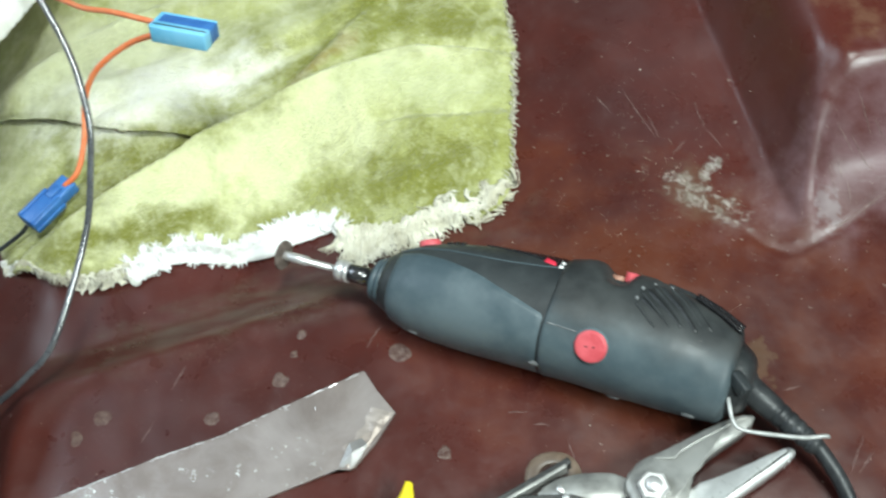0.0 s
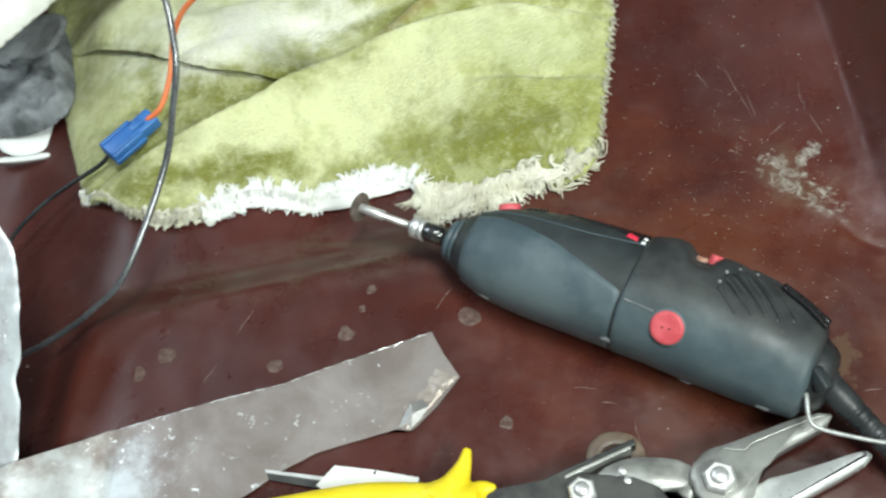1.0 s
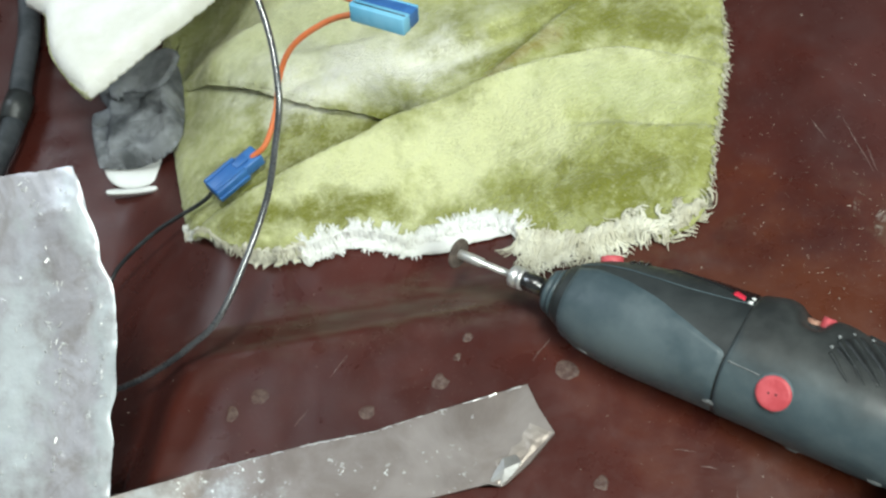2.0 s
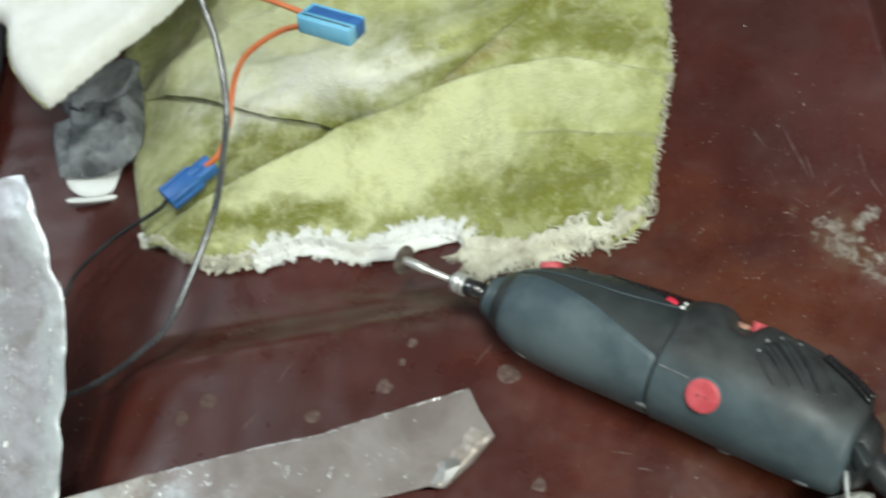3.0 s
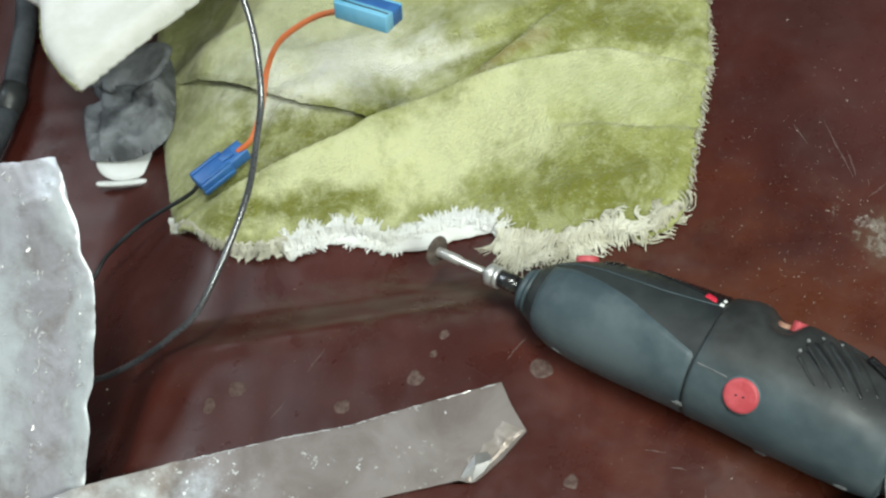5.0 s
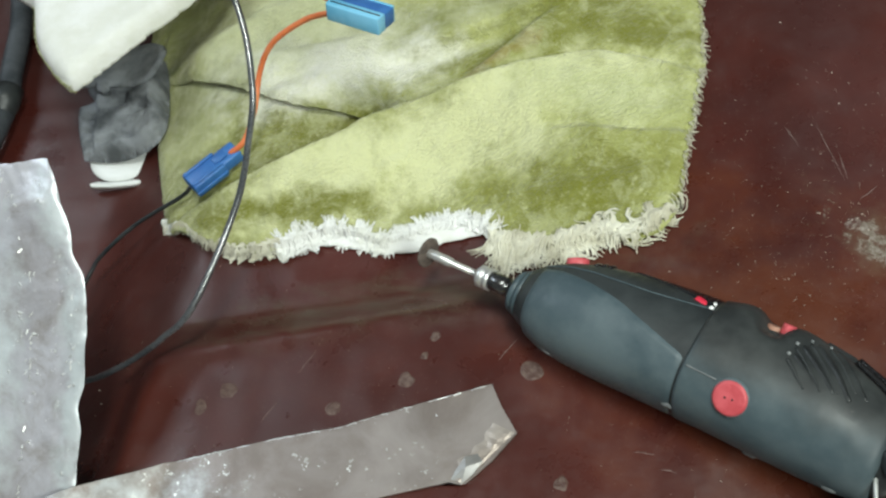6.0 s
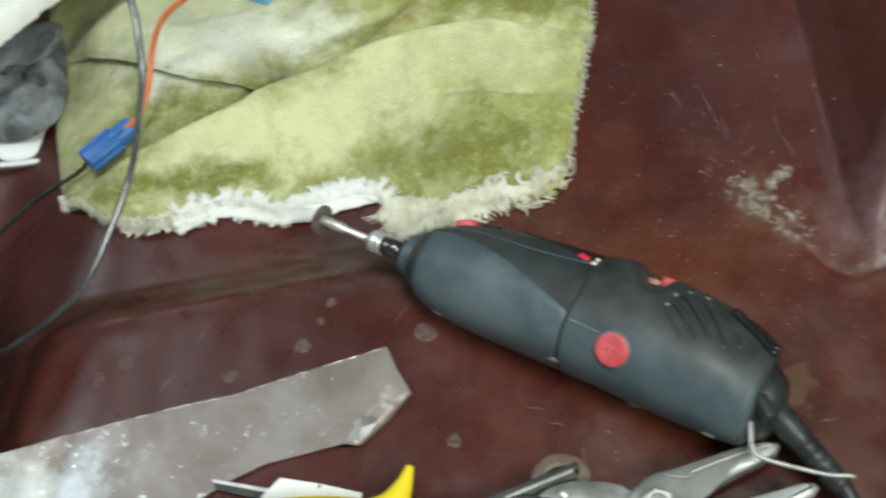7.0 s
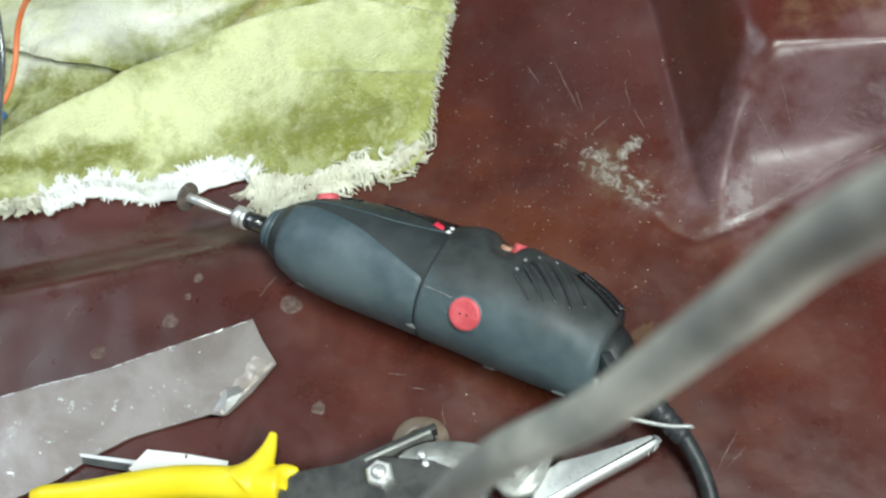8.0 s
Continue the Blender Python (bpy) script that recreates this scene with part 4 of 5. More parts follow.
# ---- cut aluminium pieces ----
def build_strip():
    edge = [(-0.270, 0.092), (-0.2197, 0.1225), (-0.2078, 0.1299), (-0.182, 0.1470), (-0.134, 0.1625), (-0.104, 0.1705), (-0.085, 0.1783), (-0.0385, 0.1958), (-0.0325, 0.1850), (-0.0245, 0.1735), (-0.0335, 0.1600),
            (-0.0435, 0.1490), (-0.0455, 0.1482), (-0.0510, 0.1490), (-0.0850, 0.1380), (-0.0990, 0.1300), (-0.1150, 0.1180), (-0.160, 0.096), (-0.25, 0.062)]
    fine = []
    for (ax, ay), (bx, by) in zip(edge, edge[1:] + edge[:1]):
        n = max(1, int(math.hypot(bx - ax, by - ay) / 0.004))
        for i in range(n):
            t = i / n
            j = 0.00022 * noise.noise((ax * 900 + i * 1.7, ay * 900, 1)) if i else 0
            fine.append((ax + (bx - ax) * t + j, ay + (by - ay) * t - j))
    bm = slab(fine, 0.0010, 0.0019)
    bmesh.ops.triangulate(bm, faces=[f for f in bm.faces if len(f.verts) > 4])
    for k in range(34):
        bmesh.ops.bisect_plane(bm, geom=bm.verts[:] + bm.edges[:] + bm.faces[:], plane_co=(-0.170 - 0.0018 * k, 0, 0), plane_no=(1, 0, 0))
    for v in bm.verts:
        v.co.z += 0.019 * smooth(-0.175, -0.222, v.co.x)
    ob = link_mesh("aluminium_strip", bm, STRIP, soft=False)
    tagged(ob, "dull cut strip of sheet aluminium with a creased end", "metal strip")
    bm = bmesh.new()
    rows = []
    for i in range(15):
        t = i / 14
        a = Vector((-0.0450, 0.1487, 0)).lerp(Vector((-0.0255, 0.1735, 0)), t)
        row = []
        for j in range(8):
            q = a + Vector((-0.78, 0.30, 0)) * (0.013 * (0.55 + 0.45 * t) * j / 7 * (1 + 0.5 * noise.noise((t * 5, 3, 3)) * j / 7))
            row.append(bm.verts.new((q.x, q.y, 0.00195 + 0.0016 * abs(noise.noise((q.x * 130, q.y * 130, 4))) * min(1, j * 0.5, (7 - j) * 0.25))))
        rows.append(row)
    for a, b in zip(rows, rows[1:]):
        for j in range(7):
            bm.faces.new((a[j], b[j], b[j + 1], a[j + 1]))
    crease = part("creased_end", bm, CREASE, ob, "crumpled dirty end", False)
    crease.modifiers.new("thickness", "SOLIDIFY").thickness = 0.0002
    bm = bmesh.new()
    tip = [(-0.0448, 0.1489, 0.0023), (-0.0405, 0.1530, 0.0031), (-0.0372, 0.1590, 0.0033), (-0.0400, 0.1625, 0.0026), (-0.0452, 0.1602, 0.0036), (-0.0485, 0.1540, 0.0029), (-0.0500, 0.1500, 0.0023)]
    ring = [bm.verts.new(v) for v in tip]
    mid = bm.verts.new((-0.0440, 0.1555, 0.0041))
    for a, b in zip(ring, ring[1:] + ring[:1]):
        bm.faces.new((a, b, mid))
    facet = part("bent_tip", bm, BENT, ob, "bent pale tip", False)
    facet.modifiers.new("thickness", "SOLIDIFY").thickness = 0.0003
    # bright burrs along the sheared edge
    rng = random.Random(7)
    bm = bmesh.new()
    for _ in range(60):
        t = rng.random()
        x = -0.182 + 0.143 * t
        y = along(x, [(-0.182, 0.1470), (-0.134, 0.1625), (-0.104, 0.1705), (-0.085, 0.1783), (-0.0385, 0.1958)])
        m = Matrix.Translation((x, y - 0.0003, 0.0018)) @ pose(0, 0, 0, rng.uniform(-30, 30), 0, 17 + rng.uniform(-14, 14)) @ Matrix.Diagonal((rng.uniform(0.0008, 0.0045), 0.0004, 0.0003, 1))
        bmesh.ops.create_cube(bm, size=1, matrix=m)
    for _ in range(10):
        t = rng.random()
        m = Matrix.Translation((-0.175 + 0.130 * t, 0.128 + 0.042 * t + rng.uniform(-0.013, 0.016), 0.0019)) @ pose(0, 0, 0, rng.uniform(-20, 20), 0, rng.uniform(0, 180)) @ Matrix.Diagonal((rng.uniform(0.0004, 0.0011), 0.0004, 0.0003, 1))
        bmesh.ops.create_cube(bm, size=1, matrix=m)
    part("burr", bm, CHROME, ob, "bright sheared burrs", False)["kind"] = "stuff"


def build_sheet():
    right = [(0.05, -0.205), (0.1265, -0.2137), (0.1423, -0.2131), (0.1511, -0.2130), (0.1593, -0.2154), (0.1665, -0.2125), (0.1842, -0.2132), (0.202, -0.2144), (0.2109, -0.2169), (0.2186, -0.2231), (0.2261, -0.2241), (0.2299, -0.2255), (0.2389, -0.2303), (0.2481, -0.2337), (0.2558, -0.2392)]
    bm = bmesh.new()
    n, k = 90, 90
    grid = []
    for j in range(k + 1):
        y = 0.05 + 0.2058 * j / k
        row = []
        for i in range(n + 1):
            u = i / n
            x1 = along(y, right) + 0.0004 * noise.noise((y * 400, 2, 2))
            x = -0.42 + (x1 + 0.42) * u
            edge = x1 - x
            z = 0.0245 + 0.5 * (y - 0.143)
            z -= 0.9 * max(0.0, -0.30 - x) ** 1.25
            wide = 0.010 + 0.004 * noise.noise((y * 45, 1, 1))
            z += 0.0006 * smooth(wide, wide - 0.004, edge) - 0.0006 * smooth(0.002, 0.0, edge)
            z += 0.0007 * math.exp(-((edge - 0.027 - 0.003 * noise.noise((y * 60, 4, 4))) / 0.0014) ** 2) * smooth(-0.2, 0.3, noise.noise((y * 40, 8, 8)))
            z += 0.0010 * abs(noise.noise((x * 150, y * 120, 3))) + 0.0022 * abs(noise.noise((x * 200, y * 150, 13))) * smooth(0.030, 0.006, edge)
            z += 0.0022 * noise.noise((x * 16, y * 14, 1)) + 0.0005 * noise.noise((x * 70, y * 60, 6)) + 0.0030 * math.exp(-(((x + 0.240) / 0.012) ** 2 + ((y - 0.236) / 0.012) ** 2))
            z = max(z, floor_z(x, y) + 0.0015)
            yy = y + (0.0018 * noise.noise((x * 60, 0, 9)) - 0.0028 * smooth(0.0, 0.035, edge)) * smooth(0.22, 0.2558, y)
            row.append(bm.verts.new((x, yy, z)))
        grid.append(row)
    for a, b in zip(grid, grid[1:]):
        for i in range(n):
            bm.faces.new((a[i], a[i + 1], b[i + 1], b[i]))
    # bright slivers added for the sheet's glints as well as its scrapes
    rng = random.Random(21)
    marks = bmesh.new()
    for count, reach, spread, size in ((46, 0.0275, 0.0012, 0.0016), (34, 0.0060, 0.0030, 0.0011), (26, 0.0550, 0.0120, 0.0013)):
        for _ in range(count):
            row = grid[rng.randrange(8, k)]
            away = abs(reach + rng.gauss(0, spread))
            v = min(row[:-1], key=lambda w: abs(row[-1].co.x - w.co.x - away))
            m = Matrix.Translation(v.co + Vector((0, 0, 0.0005))) @ pose(0, 0, 0, rng.uniform(5, 45), rng.uniform(-25, 25), rng.uniform(60, 120)) @ Matrix.Diagonal((size * rng.uniform(0.4, 2.2), size * rng.uniform(0.2, 0.6), 0.0003, 1))
            bmesh.ops.create_cube(marks, size=1, matrix=m)
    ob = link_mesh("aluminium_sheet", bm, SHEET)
    part("scrape", marks, CHROME, ob, "bright slivers for scrapes and glints", False)["kind"] = "stuff"
    thick = ob.modifiers.new("thickness", "SOLIDIFY")
    thick.thickness, thick.offset = 0.0004, -1
    ob.modifiers.new("flat_rim", "WEIGHTED_NORMAL").mode = "FACE_AREA"
    tagged(ob, "bright crumpled aluminium sheet leaning with a wavy cut edge", "metal sheet")


build_strip()
build_sheet()


# ---- snips ----
def build_snips():
    thing = base_of("tin_snips", 0.02, 0.11)
    keep = thing.matrix_world.inverted()

    def add(name, bm, mat, label="", parent=thing, soft=False):
        ob = part(name, bm, mat, parent, label, soft)
        if parent is thing:
            ob.matrix_parent_inverse = keep
        return ob

    # upper grip: a swelling bar with a thumb spur
    def grip(spine, size, spurs):
        bm = bmesh.new()
        add_tube(bm, spline(spine, 10), size, 20)
        for points, radius in spurs:
            add_tube(bm, spline(points, 8), radius, 16)
        return bm

    swell = lambda t: 0.0050 + 0.0024 * smooth(0, 0.45, t) + 0.0008 * smooth(0.75, 1.0, t) - 0.0018 * smooth(0.05, 0.0, t)
    bm = grip([(-0.121, 0.1075, 0.0105), (-0.100, 0.1085, 0.0110), (-0.079, 0.1110, 0.0115), (-0.058, 0.1138, 0.0120), (-0.040, 0.1140, 0.0120), (-0.024, 0.1130, 0.0120), (-0.0125, 0.1125, 0.0120)], swell,
              [([(-0.0290, 0.1130, 0.0120), (-0.0235, 0.1190, 0.0130), (-0.0195, 0.1275, 0.0140), (-0.0178, 0.1358, 0.0148)], lambda t: 0.0078 * (1 - t) ** 1.3 + 0.0020),
               ([(-0.0150, 0.1130, 0.0120), (-0.0120, 0.1180, 0.0130), (-0.0052, 0.1192, 0.0135)], lambda t: 0.0056 * (1 - t) + 0.0017)])
    moulded = add("upper_grip", bm, YELLOW, "bright yellow moulded grip with a thumb spur", soft=True)
    blend = moulded.modifiers.new("one_moulding", "REMESH")
    blend.mode, blend.voxel_size, blend.use_smooth_shade = "VOXEL", 0.0007, True
    even = moulded.modifiers.new("soft_joints", "SMOOTH")
    even.factor, even.iterations = 0.5, 26
    bm = grip([(-0.118, 0.062, 0.0080), (-0.090, 0.065, 0.0085), (-0.060, 0.074, 0.0085), (-0.035, 0.086, 0.0085), (-0.016, 0.095, 0.0080)], lambda t: 0.0072 - 0.0015 * abs(2 * t - 1), [])
    add("lower_grip", bm, YELLOW, "bright yellow moulded grip", soft=True)
    plate = [(-0.016, 0.1165), (0.010, 0.1215), (0.030, 0.1255), (0.050, 0.1240), (0.060, 0.1200), (0.066, 0.1120), (0.060, 0.104), (0.030, 0.103), (-0.016, 0.106)]
    add("upper_lever", slab(plate, 0.0095, 0.0145, 0.0006), GUNMETAL, "dark coated steel lever")
    under = [(-0.020, 0.092), (0.010, 0.0985), (0.040, 0.1045), (0.070, 0.112), (0.074, 0.106), (0.045, 0.094), (0.010, 0.090), (-0.016, 0.084)]
    add("lower_lever", slab(under, 0.0035, 0.0085, 0.0006), GUNMETAL, "dark coated steel lever")
    # long dark leaf spring and catch
    bm = block(0.046, 0.0030, 0.0075, Matrix.Translation((0.0300, 0.1292, 0.0105)) @ pose(0, 0, 0, 0, 0, 26), 0.0006)
    catch = add("latch_bar", bm, GUNMETAL, "dark latch bar")
    add("latch_rib", block(0.030, 0.0014, 0.0085, Matrix.Translation((0.0355, 0.1298, 0.0112)) @ pose(0, 0, 0, 0, 0, 26), 0.0003), STEEL, "", catch)
    # cast blade carrier with its notch
    carrier = [(0.0350, 0.1240), (0.0420, 0.1300), (0.0520, 0.1325), (0.0650, 0.1320), (0.0735, 0.1290), (0.0760, 0.1220), (0.0720, 0.1150), (0.0690, 0.1175), (0.0630, 0.1195), (0.0575, 0.1165), (0.0550, 0.1120), (0.0480, 0.1170)]
    add("blade_carrier", slab(rounded(carrier, 3), 0.0085, 0.0135, 0.0010), STEEL, "cast grey blade carrier", soft=True)
    upper = [(0.0720, 0.1210), (0.0735, 0.1285), (0.0800, 0.1340), (0.0900, 0.1375), (0.1150, 0.1475), (0.1270, 0.1500), (0.1285, 0.1480), (0.1240, 0.1430), (0.1060, 0.1325), (0.1000, 0.1260), (0.0960, 0.1150), (0.0900, 0.1080), (0.0800, 0.1080)]
    jaw = add("upper_jaw", slab(rounded(upper, 3), 0.0120, 0.0190, 0.0014), STEEL, "worn steel upper jaw", soft=True)
    bm = bmesh.new()
    add_tube(bm, spline([(0.0850, 0.1345, 0.0192), (0.0935, 0.1338, 0.0197), (0.0975, 0.1370, 0.0194), (0.1190, 0.1465, 0.0192), (0.1265, 0.1490, 0.0188)], 8), 0.00035, 8)
    add("jaw_ridge", bm, STEEL, "polished ridge", jaw, True)
    cut = [(0.0900, 0.1040), (0.0940, 0.1150), (0.0985, 0.1215), (0.1120, 0.1255), (0.1270, 0.1305), (0.1385, 0.1345), (0.1420, 0.1345), (0.1415, 0.1315), (0.1330, 0.1255), (0.1180, 0.1170), (0.1050, 0.1090), (0.0960, 0.1030)]
    blade = slab(rounded(cut, 3), 0.0090, 0.0165, 0.0022, 3)
    add("lower_jaw", blade, JAW, "polished pointed lower jaw", soft=True)
    for x, y, z, r in ((0.0293, 0.1168, 0.0145, 0.0060), (0.0830, 0.1215, 0.0190, 0.0068)):
        nut = add("nut", lathe([(-0.001, r * 0.9), (0.0, r), (0.0036, r), (0.0044, r * 0.86)], (x, y, z), (x, y, z + 1), 6), CHROME, "plated hexagon nut")
        add("bolt_end", lathe([(0.0, r * 0.52), (0.0056, r * 0.52), (0.0064, r * 0.40)], (x, y, z), (x, y, z + 1), 16), CHROME, "", nut, True)
    for x, y in ((0.0455, 0.1265), (0.0475, 0.1225), (0.0560, 0.1080)):
        add("rivet", lathe([(0.0, 0.0020), (0.0008, 0.0020), (0.0014, 0.0012)], (x, y, 0.0133), (x, y, 1), 14), CHROME, "", thing, True)
    add("pivot_pin", lathe([(0.0, 0.0042), (0.006, 0.0042), (0.007, 0.003)], (0.0710, 0.1085, 0.0125), (0.0710, 0.1085, 1), 18), GUNMETAL, "dark pivot pin", thing, True)
    tagged(thing, "tin snips with yellow grips, dark levers and steel jaws, slightly open", "snips")


build_snips()


# ---- small pieces by the snips ----
def build_tagged_blade():
    thing = base_of("craft_blade", -0.075, 0.126)
    keep = thing.matrix_world.inverted()
    for name, edge, z0, z1, mat, label in (
        ("blade", [(-0.1065, 0.1295), (-0.1050, 0.1255), (-0.0800, 0.1215), (-0.0790, 0.1265)], 0.0008, 0.0022, GUNMETAL, "short dark steel blade"),
        ("paper_tag", [(-0.0835, 0.1230), (-0.0765, 0.1318), (-0.0590, 0.1300), (-0.0395, 0.1268), (-0.0400, 0.1225), (-0.0600, 0.1180), (-0.0780, 0.1190)], 0.0026, 0.0031, PAPER, "white folded paper tag"),
    ):
        part(name, slab(edge, z0, z1), mat, thing, label, False).matrix_parent_inverse = keep
    part("blade_edge", slab([(-0.1070, 0.1300), (-0.1065, 0.1285), (-0.0800, 0.1250), (-0.0800, 0.1268)], 0.0022, 0.0027), CHROME, thing, "bright rim of the blade", False).matrix_parent_inverse = keep
    part("tag_mark", slab([(-0.0590, 0.1296), (-0.0580, 0.1296), (-0.0582, 0.1280), (-0.0592, 0.1281)], 0.0031, 0.0033), GUNMETAL, thing, "small dark mark", False).matrix_parent_inverse = keep
    tagged(thing, "short dark blade wrapped in a white paper tag", "blade")


def build_washer():
    bm = bmesh.new()
    sides = 40
    rings = []
    for r, z in ((0.0125, 0.0004), (0.0122, 0.0014), (0.0070, 0.0017), (0.0062, 0.0012), (0.0062, 0.0004)):
        rings.append([bm.verts.new((0.0430 + r * math.cos(q), 0.1365 + r * math.sin(q) * (1 + 0.03 * math.sin(3 * q)), z)) for q in (2 * math.pi * k / sides for k in range(sides))])
    rings.append(rings[0])
    for a, b in zip(rings, rings[1:]):
        for k in range(sides):
            bm.faces.new((a[k], a[(k + 1) % sides], b[(k + 1) % sides], b[k]))
    tagged(link_mesh("washer", bm, BROWN), "thin brown washer half under the snips", "washer")


build_tagged_blade()
build_washer()


# ---- wires and connectors on the towel ----
def lying(points, lift):
    return [(x, y, (towel_z(x, y) if y > along(x, TOWEL_BOTTOM) and x > along(y, TOWEL_LEFT) else floor_z(x, y)) + lift + up) for x, y, up in points]


def build_connector(x, y, z, turn, tilt, shade, stripe, long_body):
    thing = base_of("wire_connector", x, y, z, turn)
    thing.matrix_world = pose(x, y, z, tilt, 0, turn)
    if long_body:
        part("housing", block(0.0290, 0.0130, 0.0085, pose(0.0010, 0, 0), 0.0009), shade, thing)
        part("shroud", block(0.0295, 0.0062, 0.0088, pose(0.0012, -0.0048, 0.0004), 0.0006), stripe, thing, "pale blue side wall")
        part("shroud", block(0.0285, 0.0016, 0.0086, pose(0.0010, 0.0062, 0.0002), 0.0004), stripe, thing, "pale blue side wall")
        part("collar", block(0.0018, 0.0132, 0.0090, pose(-0.0138, 0, 0.0001), 0.0004), stripe, thing, "pale blue wire end")
        part("seam", block(0.0280, 0.0006, 0.0006, pose(0.0012, -0.0048, 0.0048), 0.0), SHELL_DARK, thing, "dark seam")
        return thing
    part("housing", block(0.0200, 0.0135, 0.0085, pose(-0.004, 0, 0), 0.0010), shade, thing)
    part("plug", block(0.0120, 0.0105, 0.0070, pose(0.0112, 0, 0), 0.0008), shade, thing)
    for off in (-0.0045, 0.0045):
        part("rail", block(0.0190, 0.0018, 0.0012, pose(-0.004, off, 0.0046), 0.0004), stripe, thing, "raised rail")
    part("latch", block(0.0080, 0.0045, 0.0016, pose(0.0065, 0, 0.0044), 0.0005), shade, thing, "locking latch")
    part("side_rib", block(0.0200, 0.0010, 0.0020, pose(-0.004, -0.0070, -0.0010), 0.0003), stripe, thing)
    return thing


harness = base_of("wire_harness", -0.16, 0.32)
keep = harness.matrix_world.inverted()
for place, turn, tilt, shade, stripe, label in (((-0.2045, 0.3100, 0.0005), 50, 0, BLUE, BLUE, "dull blue plastic connector"), ((-0.1110, 0.3490, 0.0755), -21, -18, BLUE, BLUE_PALE, "blue connector with pale blue sides")):
    plug = build_connector(*place, turn, tilt, shade, stripe, place[2] > 0.05)
    plug.parent, plug.matrix_parent_inverse = harness, keep
    plug["label"] = label
for name, points, size, mat, label in (
    ("black_wire", [(-0.46, 0.76, 0.004), (-0.40, 0.66, 0.07), (-0.315, 0.545, 0.175), (-0.2450, 0.4560, 0.1750), (-0.1919, 0.3852, 0.1379), (-0.1610, 0.3340, 0.1010), (-0.1510, 0.3010, 0.0820), (-0.1540, 0.2810, 0.0640), (-0.1620, 0.2580, 0.0435), (-0.1790, 0.2160, 0.0245),
                    (-0.1958, 0.2032, 0.0140), (-0.2138, 0.1971, 0.0025), (-0.2342, 0.1938, -0.0100), (-0.2476, 0.1929, -0.0165), (-0.275, 0.191, -0.026)], 0.0016, BLACK_WIRE, "glossy dark grey wire arching over the towel"),
    ("black_wire", [(-0.2150, 0.3010, -0.002), (-0.2230, 0.2990, -0.0090), (-0.2509, 0.2877, -0.0200), (-0.2714, 0.2736, -0.0300), (-0.2782, 0.2627, -0.0350), (-0.288, 0.240, -0.042), (-0.30, 0.215, -0.046)], 0.0012, CORD, "thin black wire under the aluminium sheet"),
    ("orange_wire", [(-0.1180, 0.3500, 0.0740), (-0.1269, 0.3545, 0.0696), (-0.1458, 0.3604, 0.0588), (-0.1666, 0.3586, 0.0451), (-0.1776, 0.3529, 0.0302), (-0.1815, 0.3370, 0.0170), (-0.1870, 0.3240, 0.0080), (-0.1955, 0.3190, 0.0030)], 0.0015, ORANGE, "orange insulated wire"),
    ("orange_wire", [(-0.1180, 0.3530, 0.0770), (-0.1249, 0.3554, 0.0770), (-0.1502, 0.3725, 0.0700), (-0.1703, 0.3876, 0.0600), (-0.1885, 0.4058, 0.0500), (-0.225, 0.44, 0.034), (-0.28, 0.49, 0.022)], 0.0015, ORANGE, "orange insulated wire"),
):
    part(name, tube(points, size, 12), mat, harness, label).matrix_parent_inverse = keep
tagged(harness, "loose dark and orange wires with blue plastic connectors over the towel", "wires")


# ---- left-hand clutter ----
def cushion(outline, high, rough, seed, step=0.0022, floor_at=floor_z, lift=0.0):
    """A soft piece of this outline, thick in the middle and rounded at its edge."""
    xs, ys = [p[0] for p in outline], [p[1] for p in outline]

    def depth(x, y):
        inside, best, spot = False, 1.0, (x, y)
        for (ax, ay), (bx, by) in zip(outline, outline[1:] + outline[:1]):
            if (ay > y) != (by > y) and x < (bx - ax) * (y - ay) / (by - ay) + ax:
                inside = not inside
            t = min(max(((x - ax) * (bx - ax) + (y - ay) * (by - ay)) / ((bx - ax) ** 2 + (by - ay) ** 2), 0), 1)
            far = math.hypot(x - ax - t * (bx - ax), y - ay - t * (by - ay))
            if far < best:
                best, spot = far, (ax + t * (bx - ax), ay + t * (by - ay))
        return (best if inside else -best), spot

    bm = bmesh.new()
    verts = {}
    nx, ny = int((max(xs) - min(xs)) / step) + 3, int((max(ys) - min(ys)) / step) + 3
    for i in range(nx):
        for j in range(ny):
            x, y = min(xs) - step + i * step, min(ys) - step + j * step
            d, spot = depth(x, y)
            if d > -step * 1.45:
                if d < step * 0.5:
                    (x, y), d = spot, 0.0
                q = min(max(d, 0) / (high * 0.9), 1)
                z = high * math.sqrt(1 - (1 - q) ** 2) + rough(x, y) * q
                verts[i, j] = bm.verts.new((x, y, floor_at(x, y) + 0.0006 + lift + max(z, 0)))
    for i, j in list(verts):
        four = [verts.get(k) for k in ((i, j), (i + 1, j), (i + 1, j + 1), (i, j + 1))]
        if all(four):
            bm.faces.new(four)
    return bm


def over_towel(x, y):
    return 0.004 + 0.05 * max(0.0, x + 0.27)


flap = rounded([(-0.365, 0.440), (-0.345, 0.418), (-0.3370, 0.4000), (-0.3280, 0.3830), (-0.3100, 0.3640), (-0.2970, 0.3560), (-0.2880, 0.3640), (-0.2700, 0.3880), (-0.2480, 0.4120), (-0.2350, 0.430), (-0.215, 0.470), (-0.22, 0.52), (-0.34, 0.53)], 3)
ob = link_mesh("fleece_scrap", cushion(flap, 0.012, lambda x, y: 0.0012 * noise.noise((x * 30, y * 30, 3)) + 0.0003 * noise.noise((x * 200, y * 200, 1)), 2, 0.0013, floor_at=over_towel, lift=0.004), WHITE_CLOTH)
even = ob.modifiers.new("even_edge", "SMOOTH")
